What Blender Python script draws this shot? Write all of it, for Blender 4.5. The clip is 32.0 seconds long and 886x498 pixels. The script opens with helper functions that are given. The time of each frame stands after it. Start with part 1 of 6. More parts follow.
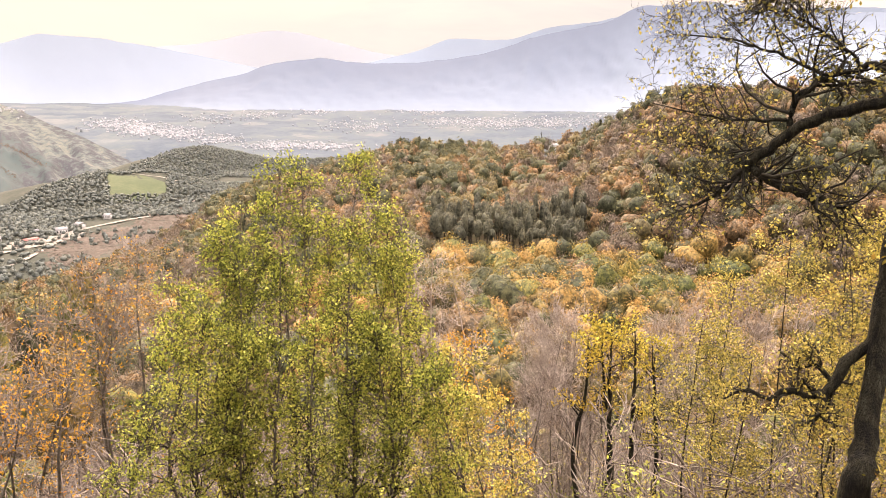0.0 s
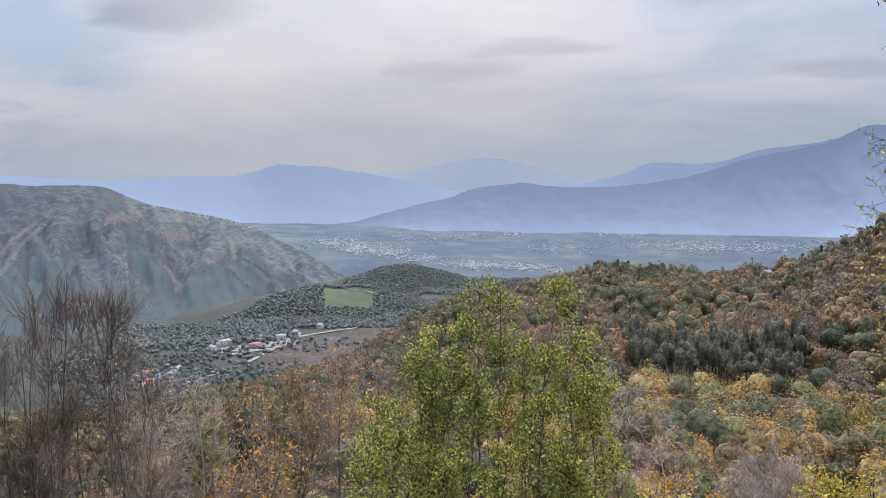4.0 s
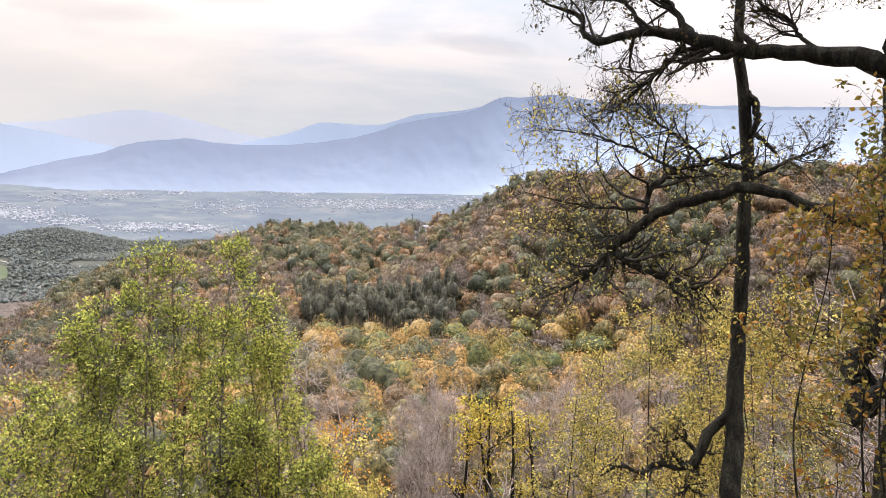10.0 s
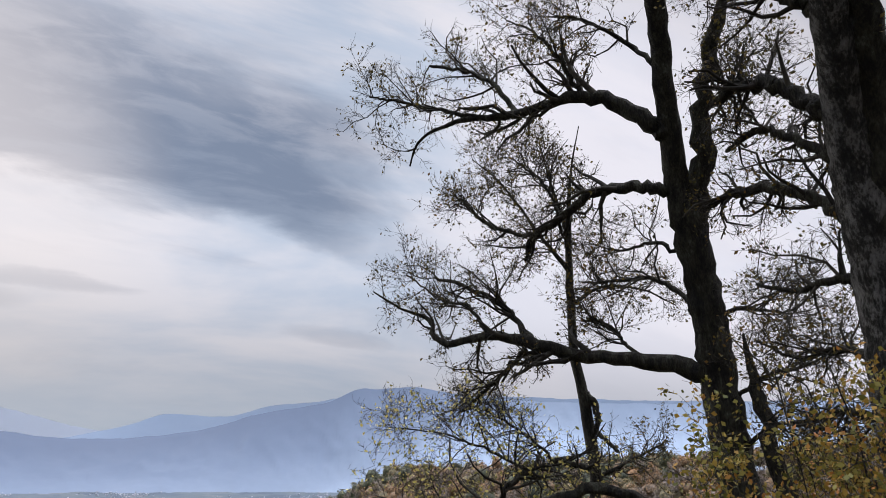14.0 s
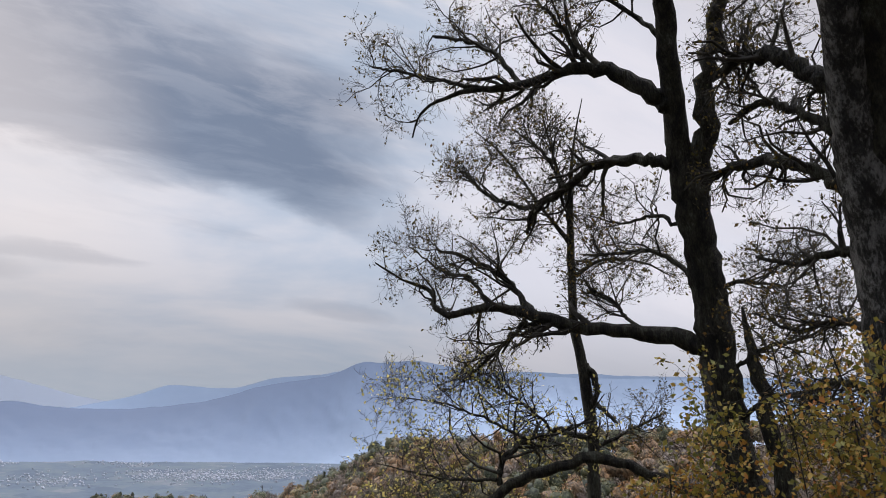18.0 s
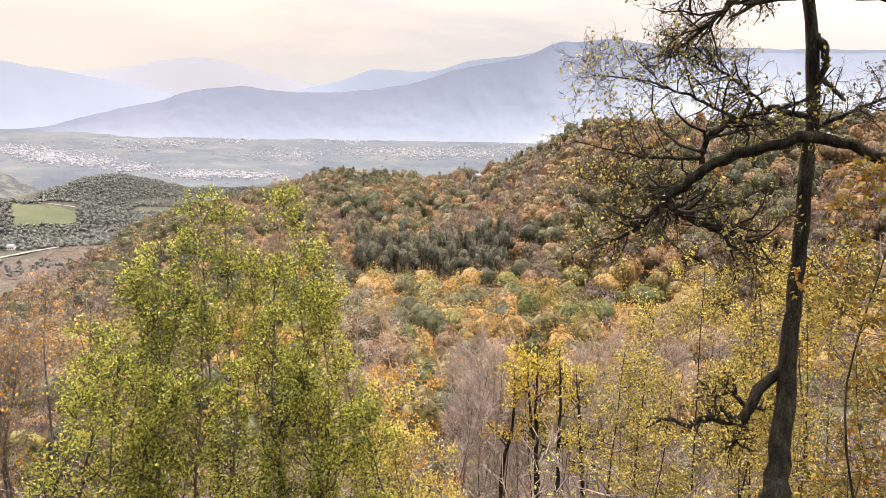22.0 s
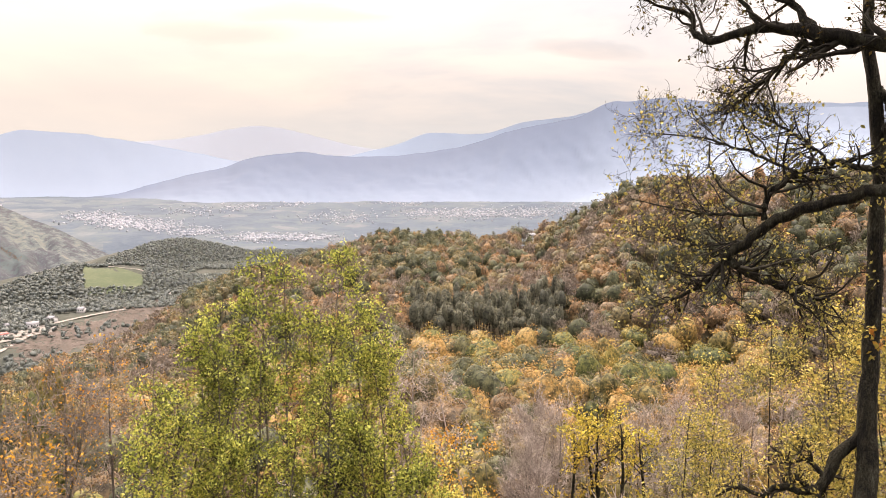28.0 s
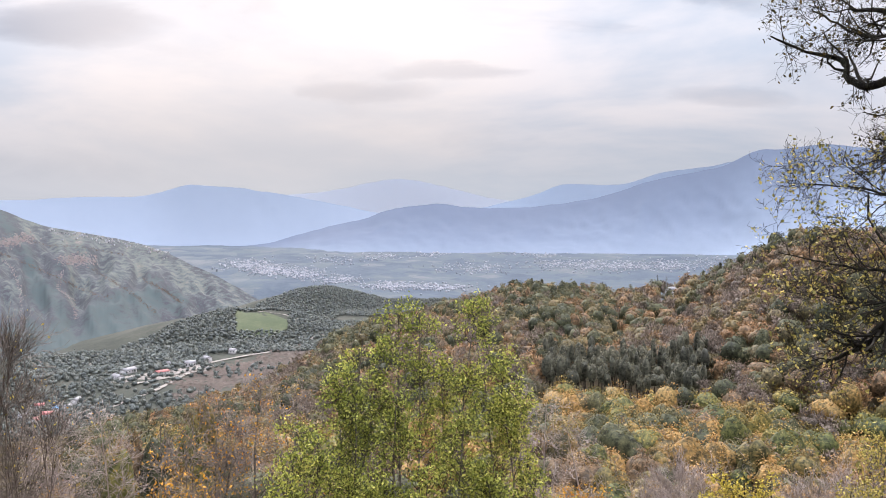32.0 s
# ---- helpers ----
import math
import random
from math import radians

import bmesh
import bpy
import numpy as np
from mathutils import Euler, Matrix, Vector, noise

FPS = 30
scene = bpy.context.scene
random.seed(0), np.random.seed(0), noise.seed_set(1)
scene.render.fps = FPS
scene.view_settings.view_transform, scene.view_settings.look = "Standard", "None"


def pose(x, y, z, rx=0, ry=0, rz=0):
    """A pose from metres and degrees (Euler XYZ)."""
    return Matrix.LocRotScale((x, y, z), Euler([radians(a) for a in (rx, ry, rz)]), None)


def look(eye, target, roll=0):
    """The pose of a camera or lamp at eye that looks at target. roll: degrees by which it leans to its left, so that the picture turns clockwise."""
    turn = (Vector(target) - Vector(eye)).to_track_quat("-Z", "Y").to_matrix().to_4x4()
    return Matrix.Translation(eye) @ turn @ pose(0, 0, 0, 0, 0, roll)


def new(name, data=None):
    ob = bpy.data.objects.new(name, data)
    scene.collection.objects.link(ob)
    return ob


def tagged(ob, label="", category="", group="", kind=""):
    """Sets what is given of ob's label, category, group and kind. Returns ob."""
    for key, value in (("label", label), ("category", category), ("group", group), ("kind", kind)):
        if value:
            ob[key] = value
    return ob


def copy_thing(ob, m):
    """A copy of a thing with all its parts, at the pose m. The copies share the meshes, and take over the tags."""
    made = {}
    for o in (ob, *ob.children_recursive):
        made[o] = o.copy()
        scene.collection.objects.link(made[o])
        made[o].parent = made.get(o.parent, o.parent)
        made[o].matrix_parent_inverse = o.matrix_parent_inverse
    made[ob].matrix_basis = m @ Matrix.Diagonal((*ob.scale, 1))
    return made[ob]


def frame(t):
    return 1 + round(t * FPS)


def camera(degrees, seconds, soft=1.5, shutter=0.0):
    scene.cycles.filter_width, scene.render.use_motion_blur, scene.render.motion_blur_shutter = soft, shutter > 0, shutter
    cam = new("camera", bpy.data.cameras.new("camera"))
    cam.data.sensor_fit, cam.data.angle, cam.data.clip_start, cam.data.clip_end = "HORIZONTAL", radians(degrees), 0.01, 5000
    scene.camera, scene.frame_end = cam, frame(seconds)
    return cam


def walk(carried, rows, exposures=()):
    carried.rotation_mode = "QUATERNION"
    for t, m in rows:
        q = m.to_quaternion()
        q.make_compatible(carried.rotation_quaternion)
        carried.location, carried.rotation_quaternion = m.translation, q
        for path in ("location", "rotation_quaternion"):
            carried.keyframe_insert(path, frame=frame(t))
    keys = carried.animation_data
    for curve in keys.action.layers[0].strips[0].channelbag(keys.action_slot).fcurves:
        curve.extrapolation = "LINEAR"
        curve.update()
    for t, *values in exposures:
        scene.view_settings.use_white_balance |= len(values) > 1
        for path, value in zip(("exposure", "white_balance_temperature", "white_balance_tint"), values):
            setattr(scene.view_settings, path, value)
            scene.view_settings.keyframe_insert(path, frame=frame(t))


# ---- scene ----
cam = camera(63.89, 32.0, soft=0.9)
# seconds, yaw to the right, pitch up, roll, and the eye's small drift in metres
ROWS = [
    (0.0, 8.30, -11.39, 0.18, 0.061, -0.022, -0.099),
    (0.5, 6.26, -10.31, 0.12, 0.048, -0.016, -0.080),
    (1.0, 3.09, -9.01, 0.09, 0.023, -0.005, -0.068),
    (1.5, -0.31, -7.49, 0.18, 0.007, 0.002, -0.061),
    (2.0, -2.71, -5.72, 0.26, 0.005, 0.001, -0.055),
    (2.5, -3.44, -3.86, 0.36, 0.005, -0.002, -0.051),
    (3.0, -3.40, -2.33, 0.44, 0.008, -0.005, -0.044),
    (3.5, -3.90, -1.50, 0.59, 0.012, -0.008, -0.040),
    (4.0, -7.45, -1.80, 0.69, 0.012, -0.008, -0.030),
    (4.5, -13.73, -2.71, 0.43, 0.009, -0.006, -0.022),
    (5.0, -16.12, -3.69, 0.24, 0.002, -0.003, -0.017),
    (5.5, -15.53, -4.71, 0.11, -0.009, 0.003, -0.018),
    (6.0, -12.91, -5.78, 0.04, -0.025, 0.011, -0.026),
    (6.5, -9.16, -6.87, 0.01, -0.047, 0.021, -0.041),
    (7.0, -5.22, -7.98, 0.02, -0.072, 0.033, -0.061),
    (7.5, -1.11, -8.85, -0.01, -0.099, 0.045, -0.082),
    (8.0, 2.88, -9.21, 0.06, -0.122, 0.054, -0.099),
    (8.5, 6.67, -9.03, 0.12, -0.135, 0.055, -0.104),
    (9.0, 10.82, -8.22, 0.29, -0.125, 0.040, -0.087),
    (9.5, 14.86, -6.81, 0.61, -0.091, 0.010, -0.055),
    (10.0, 18.61, -4.80, 0.70, -0.068, 0.001, -0.019),
    (10.5, 21.92, -1.99, 0.51, -0.037, -0.009, 0.019),
    (11.0, 24.22, 1.08, 0.31, -0.019, -0.001, 0.047),
    (11.5, 25.71, 4.43, 0.05, -0.006, 0.005, 0.069),
    (12.0, 26.72, 7.69, -0.17, 0.001, 0.013, 0.082),
    (12.5, 27.61, 10.58, -0.29, 0.006, 0.005, 0.091),
    (13.0, 28.55, 13.32, -0.24, 0.009, -0.004, 0.103),
    (13.5, 29.35, 16.01, -0.15, 0.009, -0.016, 0.110),
    (14.0, 29.82, 18.45, -0.19, 0.009, -0.019, 0.103),
    (14.5, 30.25, 20.79, -0.02, -0.002, -0.010, 0.098),
    (15.0, 30.87, 23.32, 0.32, -0.012, 0.002, 0.093),
    (15.5, 31.78, 25.93, 0.66, -0.017, 0.008, 0.083),
    (16.0, 32.62, 27.53, 0.60, -0.014, 0.004, 0.067),
    (16.5, 33.10, 27.75, 0.34, -0.006, -0.006, 0.052),
    (17.0, 32.94, 26.23, 0.08, 0.005, -0.021, 0.042),
    (17.5, 31.85, 22.57, 0.02, 0.016, -0.037, 0.038),
    (18.0, 29.54, 16.42, 0.36, 0.026, -0.051, 0.036),
    (18.5, 27.06, 9.92, 0.68, 0.032, -0.057, 0.033),
    (19.0, 24.39, 3.55, 0.85, 0.029, -0.045, 0.018),
    (19.5, 21.46, -1.88, 1.09, 0.032, -0.020, 0.005),
    (20.0, 18.74, -5.91, 1.17, 0.029, 0.010, -0.004),
    (20.5, 16.65, -8.31, 1.23, 0.027, 0.031, -0.008),
    (21.0, 15.40, -9.31, 1.15, 0.026, 0.034, -0.005),
    (21.5, 14.77, -9.38, 0.96, 0.019, 0.025, -0.003),
    (22.0, 14.43, -8.99, 0.81, 0.017, 0.020, -0.005),
    (22.5, 14.20, -8.47, 0.64, 0.010, 0.023, -0.004),
    (23.0, 13.85, -8.04, 0.50, 0.006, 0.027, -0.001),
    (23.5, 13.36, -7.65, 0.44, 0.010, 0.027, -0.001),
    (24.0, 12.78, -7.27, 0.38, 0.009, 0.025, -0.003),
    (24.5, 12.25, -6.94, 0.34, 0.004, 0.022, -0.002),
    (25.0, 12.11, -6.66, 0.33, 0.003, 0.017, -0.001),
    (25.5, 12.36, -6.44, 0.30, 0.007, 0.009, -0.002),
    (26.0, 12.77, -6.23, 0.19, 0.008, 0.003, -0.004),
    (26.5, 13.03, -5.95, 0.05, 0.008, 0.000, -0.005),
    (27.0, 12.85, -5.56, -0.09, 0.006, 0.002, -0.007),
    (27.5, 11.94, -4.99, -0.18, 0.003, 0.009, -0.008),
    (28.0, 9.99, -4.18, -0.18, -0.002, 0.021, -0.006),
    (28.5, 7.43, -3.21, 0.04, -0.003, 0.035, -0.005),
    (29.0, 4.99, -2.29, 0.28, -0.005, 0.049, -0.005),
    (29.5, 2.77, -1.57, 0.44, -0.007, 0.054, -0.008),
    (30.0, 1.00, -1.09, 0.61, -0.015, 0.038, -0.009),
    (30.5, -0.08, -0.86, 0.54, -0.014, 0.001, -0.010),
    (31.0, -0.70, -0.65, 0.53, -0.014, -0.043, -0.014),
    (31.5, -0.86, -0.42, 0.43, -0.015, -0.086, -0.007),
    (32.0, -0.74, -0.08, 0.27, -0.016, -0.128, -0.000),
]

EXPOSURES = [
    (0.0, 1.15, 9400, 18), (1.0, 0.85, 8700, 16), (2.0, 0.45, 7400, 11), (3.0, 0.2, 6500, 10), (4.5, 0.1, 6300, 10), (6.5, 0.35, 6500, 10), (8.0, 0.74, 7000, 11), (9.0, 0.9, 7800, 14), (10.0, 0.8, 7300, 12),
    (11.0, 0.5, 6800, 11), (12.0, 0.35, 6500, 10), (13.0, 0.3, 6500, 10), (15.0, 0.04, 6500, 10), (17.5, 0.04, 6500, 10), (18.5, 0.1, 6500, 10), (20.0, 0.6, 6700, 10), (21.0, 0.95, 8300, 15),
    (25.0, 0.97, 8700, 16), (28.0, 0.90, 8600, 16), (30.0, 0.64, 7300, 12), (32.0, 0.50, 6800, 12)]
walk(cam, [(t, pose(x, y, z, 90 + p, 0, -yaw) @ pose(0, 0, 0, 0, 0, r)) for t, yaw, p, r, x, y, z in ROWS], EXPOSURES)


# ---- node helpers ----
def node(tree, kind, values=(), **props):
    n = tree.nodes.new(kind)
    if "operation" in props:
        n.operation = props["operation"]
    if props.get("use_clamp"):
        n.use_clamp = True
    if "blend_type" in props:
        n.data_type, n.blend_type = "RGBA", props["blend_type"]
    if "interpolation_type" in props:
        n.interpolation_type = props["interpolation_type"]
    for key, value in dict(values).items():
        if isinstance(value, bpy.types.NodeSocket):
            tree.links.new(value, n.inputs[key])
        else:
            n.inputs[key].default_value = value
    return n


def calc(tree, op, a, b=0.0, c=0.0, clamp=False):
    return node(tree, "ShaderNodeMath", {0: a, 1: b, 2: c}, operation=op, use_clamp=clamp).outputs[0]


def mixed(tree, f, a, b, blend="MIX"):
    n = node(tree, "ShaderNodeMix", {0: f, 6: a, 7: b}, blend_type=blend)
    return n.outputs[2]


def ramp(tree, f, stops):
    n = node(tree, "ShaderNodeValToRGB", {0: f})
    el = n.color_ramp.elements
    while len(el) < len(stops):
        el.new(0.5)
    for e, (pos, col) in zip(el, stops):
        e.position, e.color = pos, (*col, 1)
    return n.outputs[0]


def step(tree, v, lo, hi):
    n = node(tree, "ShaderNodeMapRange", {"Value": v, "From Min": lo, "From Max": hi}, interpolation_type="SMOOTHSTEP")
    return n.outputs[0]


# ---- world: overcast sky, brighter overhead, a bank of grey cloud, the sun behind thin cloud ----
SUN_AZ, SUN_EL = -14.0, 30.0
world = bpy.data.worlds.new("world")
scene.world = world
world.use_nodes = True
wt = world.node_tree
wt.nodes.clear()
way = node(wt, "ShaderNodeTexCoord").outputs["Generated"]
sx, sy, sz = node(wt, "ShaderNodeSeparateXYZ", {0: way}).outputs
deep = calc(wt, "MAXIMUM", sy, 0.15)
cu, cv = calc(wt, "DIVIDE", sx, deep), calc(wt, "DIVIDE", sz, deep)
plane = node(wt, "ShaderNodeCombineXYZ", {0: cu, 1: calc(wt, "MULTIPLY", cv, 3.4), 2: 0.0}).outputs[0]
wisps = node(wt, "ShaderNodeTexNoise", {"Vector": plane, "Scale": 2.6, "Detail": 7.0, "Roughness": 0.55, "Distortion": 0.6}).outputs[0]
broad = node(wt, "ShaderNodeTexNoise", {"Vector": plane, "Scale": 1.5, "Detail": 6.0, "Roughness": 0.55, "Distortion": 0.3}).outputs[0]
torn = node(wt, "ShaderNodeTexNoise", {"Vector": plane, "Scale": 6.5, "Detail": 6.0, "Roughness": 0.6, "Distortion": 0.4}).outputs[0]
shift = calc(wt, "MULTIPLY_ADD", wisps, 0.30, -0.15)
fray = calc(wt, "ADD", calc(wt, "MULTIPLY", shift, 0.55), calc(wt, "MULTIPLY_ADD", torn, 0.08, -0.04))
edge = calc(wt, "ADD", calc(wt, "MULTIPLY_ADD", cu, 0.10, cv), fray)
bank = calc(wt, "MULTIPLY", step(wt, edge, 0.360, 0.425), step(wt, calc(wt, "ADD", cu, shift), 0.56, 0.30))
bank = calc(wt, "MULTIPLY", bank, calc(wt, "MULTIPLY_ADD", step(wt, edge, 0.76, 0.52), 0.85, 0.15))
bank = calc(wt, "MULTIPLY", bank, calc(wt, "MULTIPLY_ADD", step(wt, torn, 0.62, 0.42), 0.14, 0.86))
small = calc(wt, "MULTIPLY", step(wt, wisps, 0.50, 0.70), 0.26)
grey = calc(wt, "MAXIMUM", bank, small, clamp=True)
for u0, v0, wu, wv, much in ((-0.54, 0.315, 0.15, 0.035, 0.75), (-0.12, 0.222, 0.10, 0.020, 0.45), (0.0, 0.247, 0.10, 0.012, 0.38), (0.38, 0.212, 0.10, 0.02, 0.25)):
    du = calc(wt, "DIVIDE", calc(wt, "SUBTRACT", calc(wt, "MULTIPLY_ADD", shift, 0.8, cu), u0), wu)
    dv = calc(wt, "DIVIDE", calc(wt, "SUBTRACT", calc(wt, "MULTIPLY_ADD", fray, 0.30, cv), v0), wv)
    far2 = calc(wt, "MULTIPLY_ADD", du, du, calc(wt, "MULTIPLY", dv, dv))
    grey = calc(wt, "MAXIMUM", grey, calc(wt, "MULTIPLY", step(wt, far2, 1.3, 0.05), much))
cloud = mixed(wt, step(wt, broad, 0.38, 0.60), (0.51, 0.585, 0.72, 1), (0.77, 0.76, 0.825, 1))
cloud = mixed(wt, grey, cloud, (0.20, 0.25, 0.355, 1))
cloud = mixed(wt, calc(wt, "MULTIPLY", step(wt, calc(wt, "ADD", cu, shift), 0.45, 0.75), 0.75), cloud, (0.84, 0.82, 0.90, 1))
glow_dir = (math.sin(radians(SUN_AZ)) * 0.97, math.cos(radians(SUN_AZ)) * 0.97, 0.30)
dot = node(wt, "ShaderNodeVectorMath", {0: way, 1: glow_dir}, operation="DOT_PRODUCT").outputs["Value"]
cloud = mixed(wt, calc(wt, "MULTIPLY", step(wt, dot, 0.94, 1.0), 0.42), cloud, (0.95, 0.86, 0.83, 1))
cloud = mixed(wt, calc(wt, "MULTIPLY", step(wt, cv, 0.20, 0.02), 0.65), cloud, (0.56, 0.66, 0.82, 1))
band = calc(wt, "MULTIPLY_ADD", calc(wt, "MULTIPLY", step(wt, cv, 0.10, 0.34), step(wt, cv, 1.5, 0.8)), 0.33, 0.63)
lift = calc(wt, "MULTIPLY_ADD", step(wt, sz, 0.70, 1.0), 11.0, band)
sky = node(wt, "ShaderNodeTexSky")
sky.sky_type, sky.sun_disc, sky.sun_elevation, sky.sun_rotation = "NISHITA", False, radians(SUN_EL), radians(SUN_AZ)
clear = node(wt, "ShaderNodeBackground", {"Color": sky.outputs[0], "Strength": 0.05})
cover = node(wt, "ShaderNodeBackground", {"Color": cloud, "Strength": lift})
both = node(wt, "ShaderNodeMixShader", {0: 0.95, 1: clear.outputs[0], 2: cover.outputs[0]})
node(wt, "ShaderNodeOutputWorld", {"Surface": both.outputs[0]})
sun = new("sun", bpy.data.lights.new("sun", "SUN"))
sun.data.energy, sun.data.angle, sun.data.color = 1.8, radians(20), (1.0, 0.93, 0.84)
sun.matrix_world = look((0, 0, 60), (-50 * math.sin(radians(SUN_AZ)), -50 * math.cos(radians(SUN_AZ)), 60 - 50 * math.tan(radians(SUN_EL))))


# ---- materials ----
def node_attribute(tree, name):
    n = tree.nodes.new("ShaderNodeAttribute")
    n.attribute_name = name
    return n.outputs["Fac"]


def surface(name, stops, scale=1.0, fine=8.0, rough=0.9, bump=0.3, streak=1.0, island=0.0, metal=0.0, attribute="", cells=0.0, relief=0.02, sway=0.75):
    """Two scales of noise over a ramp of colours, with a fine relief. streak stretches the grain upwards."""
    m = bpy.data.materials.new(name)
    m.use_nodes = True
    t = m.node_tree
    shader = t.nodes["Principled BSDF"]
    at_ = node(t, "ShaderNodeMapping", {"Vector": node(t, "ShaderNodeTexCoord").outputs["Object"], "Scale": (1, 1, streak)}).outputs[0]
    big = node(t, "ShaderNodeTexNoise", {"Vector": at_, "Scale": scale, "Detail": 6.0, "Roughness": 0.6}).outputs[0]
    small_ = node(t, "ShaderNodeTexNoise", {"Vector": at_, "Scale": scale * fine, "Detail": 4.0, "Roughness": 0.65}).outputs[0]
    f = calc(t, "MULTIPLY_ADD", small_, 0.5, calc(t, "MULTIPLY", big, 0.8))
    f = calc(t, "MULTIPLY_ADD", calc(t, "SUBTRACT", f, 0.65), 1.9, 0.5)
    if island:
        lot = node(t, "ShaderNodeNewGeometry").outputs["Random Per Island"]
        f = calc(t, "MULTIPLY_ADD", calc(t, "SUBTRACT", lot, 0.5), island, f)
    if attribute:
        f = calc(t, "MULTIPLY_ADD", calc(t, "SUBTRACT", f, 0.5), sway, node_attribute(t, attribute))
    if cells:
        lot = node(t, "ShaderNodeTexVoronoi", {"Vector": at_, "Scale": cells, "Randomness": 0.9}).outputs["Color"]
        f = calc(t, "MULTIPLY_ADD", calc(t, "SUBTRACT", lot, 0.5), 0.8, f)
    t.links.new(ramp(t, f, stops), shader.inputs["Base Color"])
    shader.inputs["Roughness"].default_value, shader.inputs["Metallic"].default_value = rough, metal
    shader.inputs["Specular IOR Level"].default_value = 0.25
    if bump:
        b = node(t, "ShaderNodeBump", {"Height": small_, "Strength": bump, "Distance": relief})
        t.links.new(b.outputs[0], shader.inputs["Normal"])
    return m


def foliage(name, colours, patch=0.12, through_light=0.35, spread=0.5, drift_by=1.2, mottle=0.0):
    """Leaves: each its own tint, and broad drifts of tint from tree to tree."""
    m = bpy.data.materials.new(name)
    m.use_nodes = True
    t = m.node_tree
    t.nodes.clear()
    lot = node(t, "ShaderNodeNewGeometry")
    drift = node(t, "ShaderNodeTexNoise", {"Vector": lot.outputs["Position"], "Scale": patch, "Detail": 2.0}).outputs[0]
    one = node(t, "ShaderNodeObjectInfo").outputs["Random"]
    f = calc(t, "MULTIPLY_ADD", calc(t, "SUBTRACT", lot.outputs["Random Per Island"], 0.5), spread, 0.5)
    f = calc(t, "MULTIPLY_ADD", calc(t, "SUBTRACT", drift, 0.5), drift_by, calc(t, "ADD", f, node_attribute(t, "tint")))
    f = calc(t, "MULTIPLY_ADD", calc(t, "SUBTRACT", one, 0.5), 0.35, f)
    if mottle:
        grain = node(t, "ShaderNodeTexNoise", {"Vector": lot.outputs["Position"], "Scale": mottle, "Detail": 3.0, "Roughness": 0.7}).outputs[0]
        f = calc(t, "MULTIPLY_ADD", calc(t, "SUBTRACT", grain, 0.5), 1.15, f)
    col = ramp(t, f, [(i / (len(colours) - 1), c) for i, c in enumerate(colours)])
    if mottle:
        # dark flecks painted in for shaded gaps between the leaves
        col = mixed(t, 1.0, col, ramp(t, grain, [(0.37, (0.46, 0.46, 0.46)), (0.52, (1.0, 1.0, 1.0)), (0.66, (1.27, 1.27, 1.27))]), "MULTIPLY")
    a = node(t, "ShaderNodeBsdfPrincipled", {"Base Color": col, "Roughness": 0.6, "Specular IOR Level": 0.2})
    b = node(t, "ShaderNodeBsdfTranslucent", {"Color": col})
    mx = node(t, "ShaderNodeMixShader", {0: through_light, 1: a.outputs[0], 2: b.outputs[0]})
    node(t, "ShaderNodeOutputMaterial", {"Surface": mx.outputs[0]})
    return m


M_BARK = surface("dark_mossy_bark", [(0.15, (0.005, 0.004, 0.004)), (0.4, (0.014, 0.012, 0.010)), (0.58, (0.030, 0.028, 0.018)), (0.74, (0.046, 0.046, 0.034)), (0.97, (0.112, 0.110, 0.095))], 7.0, 6.0, 0.95, 1.0, 0.30, relief=0.08)
M_PALE = surface("pale_lichen_bark", [(0.3, (0.008, 0.007, 0.007)), (0.48, (0.025, 0.024, 0.021)), (0.6, (0.077, 0.073, 0.070)), (1.0, (0.154, 0.150, 0.140))], 6.0, 5.0, 0.95, 1.0, 0.45, relief=0.05)
M_GREYBARK = surface("grey_bark", [(0.2, (0.05, 0.043, 0.036)), (0.55, (0.13, 0.115, 0.10)), (1.0, (0.27, 0.25, 0.22))], 6.0, 5.0, 0.95, 0.6, 0.4)
M_TWIG = surface("grey_brown_twigs", [(0.2, (0.090, 0.071, 0.061)), (0.6, (0.207, 0.169, 0.149)), (1.0, (0.389, 0.337, 0.298))], 3.0, 5.0, 0.95, 0.0, island=0.5)
M_BROWNTWIG = surface("brown_twigs", [(0.2, (0.062, 0.049, 0.039)), (0.6, (0.145, 0.116, 0.095)), (1.0, (0.310, 0.257, 0.212))], 3.0, 5.0, 0.95, 0.0, island=0.6)
M_PINKTWIG = surface("pink_grey_twigs", [(0.2, (0.190, 0.152, 0.135)), (0.6, (0.350, 0.292, 0.264)), (1.0, (0.520, 0.455, 0.410))], 3.0, 5.0, 0.95, 0.0, island=0.5)
M_DARKTWIG = surface("dark_twigs", [(0.2, (0.013, 0.011, 0.009)), (0.6, (0.034, 0.030, 0.024)), (1.0, (0.075, 0.067, 0.053))], 3.0, 5.0, 0.95, 0.0, island=0.5)
L_GREEN = foliage("green_leaves", [(0.105, 0.128, 0.030), (0.258, 0.298, 0.060), (0.460, 0.475, 0.105), (0.680, 0.625, 0.170)], 0.5, 0.45, 0.95)
L_YELLOW = foliage("yellow_leaves", [(0.170, 0.180, 0.040), (0.390, 0.335, 0.064), (0.580, 0.445, 0.080), (0.540, 0.355, 0.066)], 0.4)
L_OLIVE = foliage("olive_yellow_leaves", [(0.130, 0.130, 0.042), (0.310, 0.278, 0.080), (0.520, 0.435, 0.125), (0.630, 0.490, 0.130)], 0.8, 0.35, 0.9)
